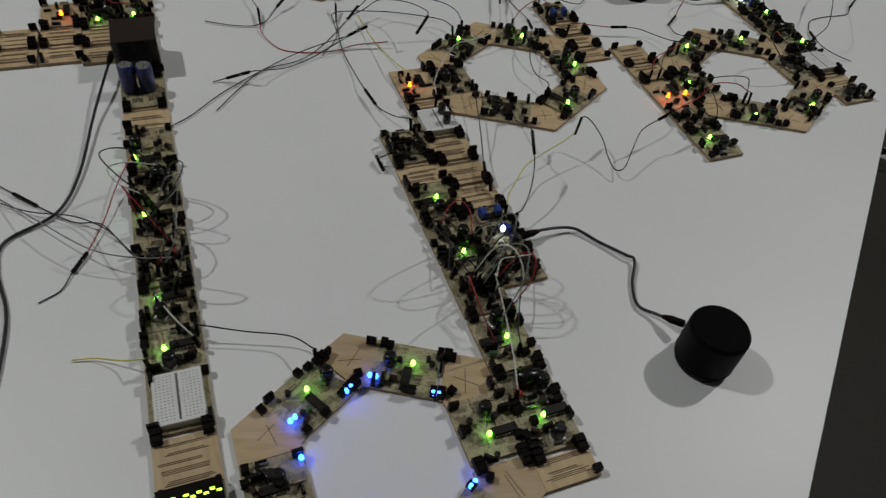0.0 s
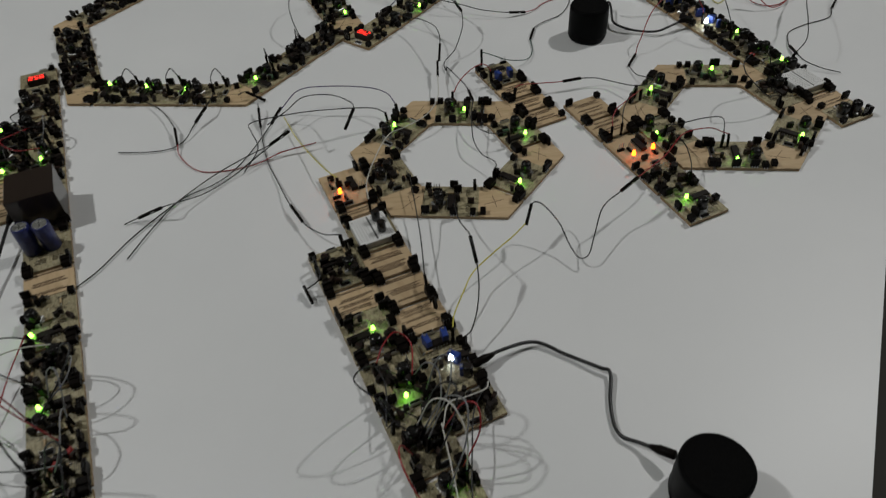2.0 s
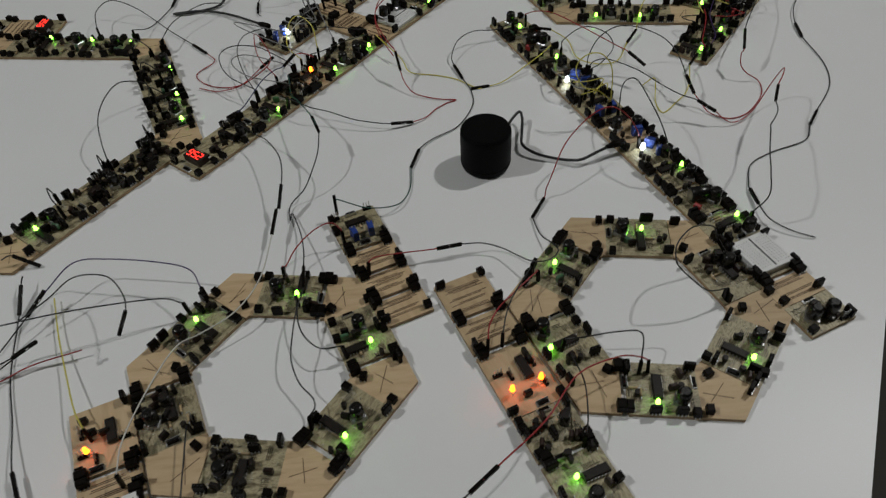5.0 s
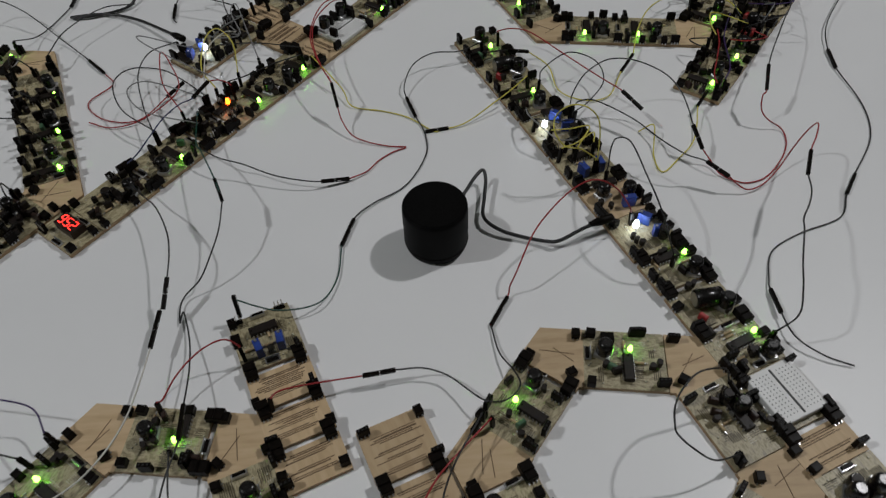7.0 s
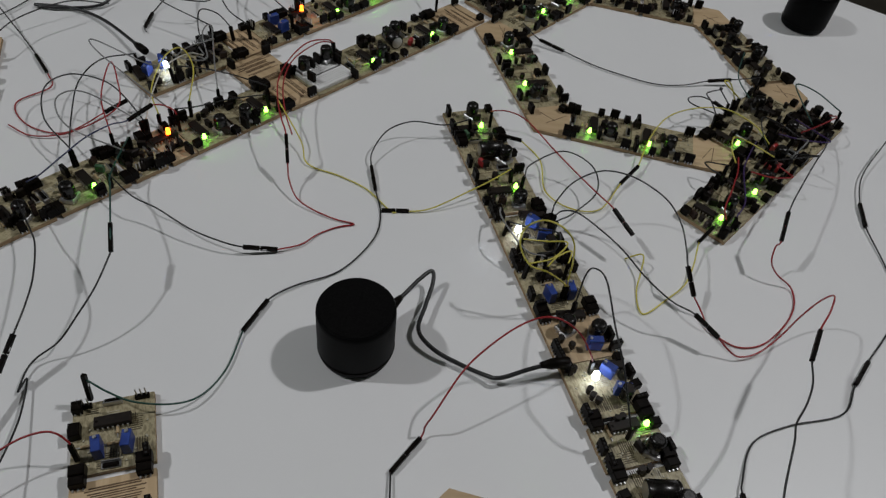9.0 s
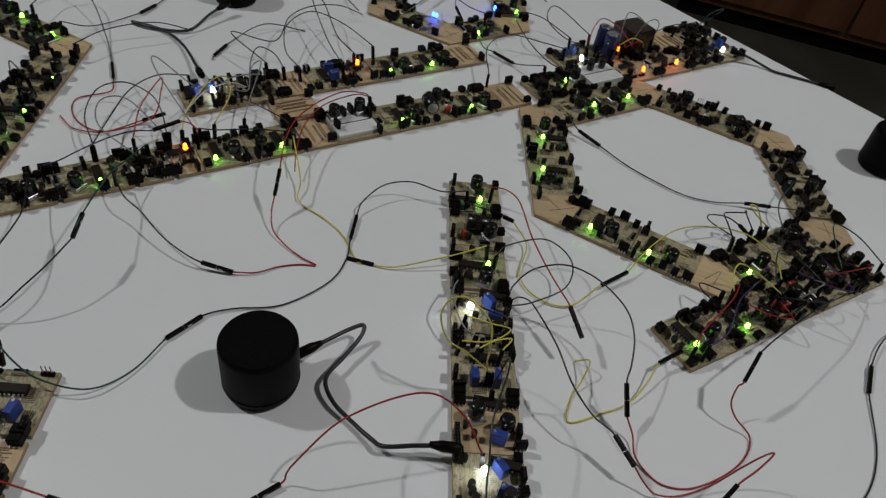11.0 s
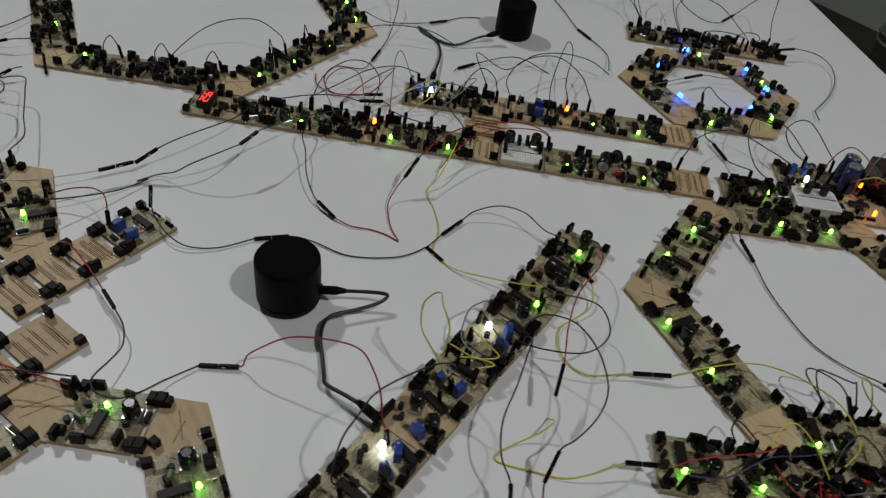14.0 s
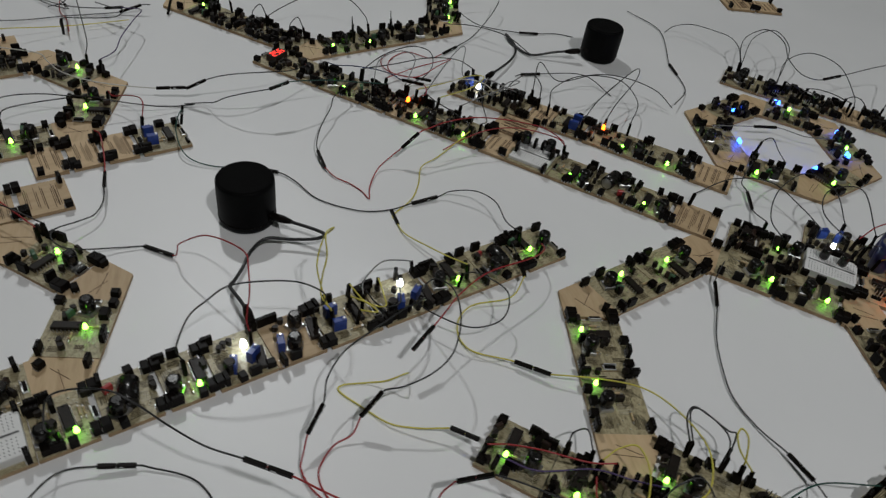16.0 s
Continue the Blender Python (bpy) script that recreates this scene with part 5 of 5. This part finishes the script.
wire("black", [(0.412, 1.313, 0.0120), (0.430, 1.296, 0.0060), (0.454, 1.286, 0.0030), (0.482, 1.270, 0.0020), (0.509, 1.259, 0.0020), (0.540, 1.251, 0.0020), (0.567, 1.255, 0.0020), (0.592, 1.263, 0.0050), (0.614, 1.267, 0.0070), (0.629, 1.266, 0.0120)], [1, 7])
wire("black", [(0.192, 1.642, 0.0140), (0.195, 1.655, 0.0140), (0.203, 1.686, 0.0140), (0.223, 1.706, 0.0120), (0.245, 1.707, 0.0080), (0.269, 1.686, 0.0040), (0.293, 1.641, 0.0030), (0.307, 1.595, 0.0030), (0.311, 1.584, 0.0030), (0.326, 1.569, 0.0040)], [1])
wire("black", [(0.174, 1.666, 0.0120), (0.150, 1.695, 0.0300), (0.122, 1.732, 0.0520), (0.125, 1.683, 0.0500), (0.142, 1.615, 0.0460), (0.150, 1.578, 0.0440), (0.136, 1.561, 0.0440), (0.101, 1.565, 0.0460), (0.063, 1.583, 0.0480), (0.033, 1.587, 0.0480), (0.014, 1.584, 0.0440), (0.020, 1.558, 0.0360), (0.033, 1.546, 0.0260), (0.047, 1.546, 0.0120)], [4])
wire("black", [(0.042, 1.549, 0.0120), (0.028, 1.547, 0.0240), (0.006, 1.546, 0.0280), (-0.015, 1.539, 0.0260), (-0.050, 1.521, 0.0200), (-0.062, 1.502, 0.0120), (-0.054, 1.484, 0.0060)])
lead([(0.559, 1.553, 0.0130), (0.576, 1.557, 0.0100), (0.597, 1.559, 0.0040), (0.611, 1.555, 0.0020), (0.630, 1.555, 0.0020), (0.653, 1.555, 0.0020), (0.679, 1.555, 0.0020)])
wire("black", [(-0.044, 0.946, 0.0120), (-0.053, 0.961, 0.0260), (-0.059, 0.986, 0.0360), (-0.057, 1.013, 0.0420), (-0.050, 1.042, 0.0400), (-0.034, 1.059, 0.0280), (-0.031, 1.065, 0.0120)])
wire("black", [(0.057, 0.761, 0.0120), (0.041, 0.759, 0.0260), (-0.008, 0.747, 0.0360), (-0.048, 0.737, 0.0400), (-0.079, 0.731, 0.0380), (-0.079, 0.726, 0.0300), (-0.075, 0.717, 0.0160), (-0.089, 0.696, 0.0040)])
wire("yellow", [(0.608, 1.219, 0.0120), (0.598, 1.212, 0.0280), (0.590, 1.212, 0.0340), (0.587, 1.216, 0.0360), (0.593, 1.218, 0.0340), (0.600, 1.217, 0.0240), (0.605, 1.218, 0.0120)])
wire("black", [(0.583, 1.189, 0.0120), (0.572, 1.186, 0.0320), (0.567, 1.192, 0.0360), (0.573, 1.200, 0.0340), (0.585, 1.209, 0.0320), (0.586, 1.216, 0.0280), (0.591, 1.213, 0.0160)])
wire("black", [(-0.110, 0.829, 0.0120), (-0.101, 0.832, 0.0130), (-0.081, 0.828, 0.0020)], [1], joined=[])
wire("yellow", [(-0.056, 0.787, 0.0050), (-0.040, 0.746, 0.0060), (-0.022, 0.708, 0.0100), (-0.004, 0.673, 0.0160), (0.009, 0.654, 0.0120)], [], joined=[])
wire("black", [(-0.086, 0.809, 0.0110), (-0.084, 0.799, 0.0110), (-0.081, 0.774, 0.0030), (-0.069, 0.717, 0.0020), (-0.053, 0.674, 0.0030), (-0.038, 0.635, 0.0080), (-0.023, 0.606, 0.0080), (-0.004, 0.583, 0.0140), (0.014, 0.575, 0.0120)], [1, 5], joined=[0])
wire("black", [(-0.068, 0.752, 0.0200), (-0.048, 0.770, 0.0240), (-0.031, 0.787, 0.0280), (-0.003, 0.782, 0.0320), (0.019, 0.756, 0.0400), (0.027, 0.736, 0.0420), (0.015, 0.732, 0.0200)], [5], joined=[0])
wire("purple", [(-0.055, 0.781, 0.0200), (-0.037, 0.805, 0.0260), (-0.005, 0.802, 0.0300), (0.039, 0.793, 0.0300), (0.060, 0.788, 0.0240), (0.070, 0.784, 0.0120)], [], joined=[0])
wire("black", [(-0.056, 0.783, 0.0200), (-0.066, 0.762, 0.0140), (-0.085, 0.727, 0.0060), (-0.102, 0.699, 0.0030), (-0.119, 0.682, 0.0020), (-0.149, 0.662, 0.0020), (-0.168, 0.625, 0.0020), (-0.183, 0.585, 0.0020)], [0], joined=[])
wire("black", [(-0.062, 0.724, 0.0140), (-0.077, 0.715, 0.0080), (-0.101, 0.691, 0.0030), (-0.125, 0.667, 0.0040), (-0.146, 0.647, 0.0120), (-0.156, 0.636, 0.0170), (-0.185, 0.638, 0.0040), (-0.197, 0.633, 0.0020)], [5], joined=[0])
wire("black", [(-0.262, 0.859, 0.0020), (-0.232, 0.851, 0.0030), (-0.200, 0.822, 0.0060), (-0.174, 0.778, 0.0080), (-0.167, 0.751, 0.0050)], [3], joined=[])
wire("red", [(-0.167, 0.751, 0.0050), (-0.162, 0.734, 0.0020), (-0.140, 0.709, 0.0010), (-0.114, 0.704, 0.0010), (-0.079, 0.710, 0.0020), (-0.053, 0.721, 0.0060), (-0.017, 0.730, 0.0080)], [], joined=[])
wire("black", [(-0.139, 0.838, 0.0120), (-0.143, 0.806, 0.0140), (-0.153, 0.786, 0.0080), (-0.161, 0.764, 0.0030), (-0.174, 0.750, 0.0020), (-0.200, 0.747, 0.0020), (-0.231, 0.751, 0.0020)], [1], joined=[])

# short loops standing on the great ring
for side in (4, 5, 0):
    for i in range(3):
        mid = -9 + 30 + 60 * side
        c = Vector((-0.18, 1.022, 0)) + unit(mid) * (0.215 * 0.866 - 0.02125) + unit(mid + 90) * ((i - 1) * 0.0535 + 0.012)
        q = [c + unit(mid) * 0.004 + Vector((0, 0, 0.012)), c - unit(mid) * 0.002 + Vector((0, 0, 0.026)), c - unit(mid) * 0.010 + Vector((0, 0, 0.031)) + unit(mid + 90) * 0.004, c - unit(mid) * 0.016 + Vector((0, 0, 0.027)) + unit(mid + 90) * 0.009]
        wire("black", [tuple(p) for p in q])


def patch_loops(x, y, angle, length, colours, seed, high=0.036):
    """Short wires that arch over a row of boards and lean out to its sides."""
    rng = random.Random(seed)
    d, n = unit(angle), unit(angle + 90)
    for i, colour in enumerate(colours):
        a = rng.uniform(0.05, 0.75) * length
        b = a + rng.uniform(0.02, 0.055)
        v0, v1, out = rng.uniform(-0.014, 0.014), rng.uniform(-0.014, 0.014), rng.choice((-1, 1)) * rng.uniform(0.012, 0.034)
        base = Vector((x, y, 0))
        top = high * rng.uniform(0.6, 1.1)
        q = [base + d * a + n * v0 + Vector((0, 0, 0.012)), base + d * (a * 0.8 + b * 0.2) + n * (v0 * 0.5 + out * 0.6) + Vector((0, 0, top * 0.85)), base + d * ((a + b) / 2) + n * out + Vector((0, 0, top)),
             base + d * (a * 0.15 + b * 0.85) + n * (v1 * 0.5 + out * 0.7) + Vector((0, 0, top * 0.8)), base + d * b + n * v1 + Vector((0, 0, 0.012))]
        wire(colour, [tuple(p) for p in q])


patch_loops(-0.220, 0.488, -71.0, 0.20, ["black", "grey", "white", "black", "grey", "red", "black", "grey"], 1, 0.060)
patch_loops(0.045, 0.455, -70.0, 0.14, ["red", "black", "grey", "red", "black", "grey", "white", "black", "grey"], 2, 0.066)
patch_loops(0.0885, 1.148, 50.5, 0.16, ["grey", "black", "grey"], 3, 0.034)
patch_loops(0.400, 1.440, 51.0, 0.22, ["black", "red", "grey", "yellow", "green", "black", "black", "grey", "red", "black"], 5, 0.045)
patch_loops(0.585, 1.100, 50.0, 0.17, ["red", "green", "black", "yellow", "red", "purple", "grey", "black"], 6, 0.034)
patch_loops(0.080, 1.535, 50.0, 0.16, ["black", "grey", "black", "black"], 7, 0.040)
patch_loops(0.400, 1.060, -69.0, 0.08, ["grey", "black", "yellow"], 8, 0.024)
patch_loops(-0.350, 0.860, -71.0, 0.16, ["black", "grey", "black", "red", "black"], 9, 0.034)

floor_cable([(0.788, 0.767, FLOOR_Z + 0.006), (0.850, 0.741, FLOOR_Z + 0.006), (0.896, 0.707, FLOOR_Z + 0.006), (0.925, 0.665, FLOOR_Z + 0.006), (0.931, 0.613, FLOOR_Z + 0.006), (0.917, 0.579, FLOOR_Z + 0.006), (0.879, 0.540, FLOOR_Z + 0.006), (0.802, 0.492, FLOOR_Z + 0.006)])
floor_cable([(1.064, 1.256, FLOOR_Z + 0.006), (1.112, 1.191, FLOOR_Z + 0.006), (1.107, 1.125, FLOOR_Z + 0.006), (1.071, 1.052, FLOOR_Z + 0.006), (1.019, 1.024, FLOOR_Z + 0.006), (0.948, 1.015, FLOOR_Z + 0.006)])
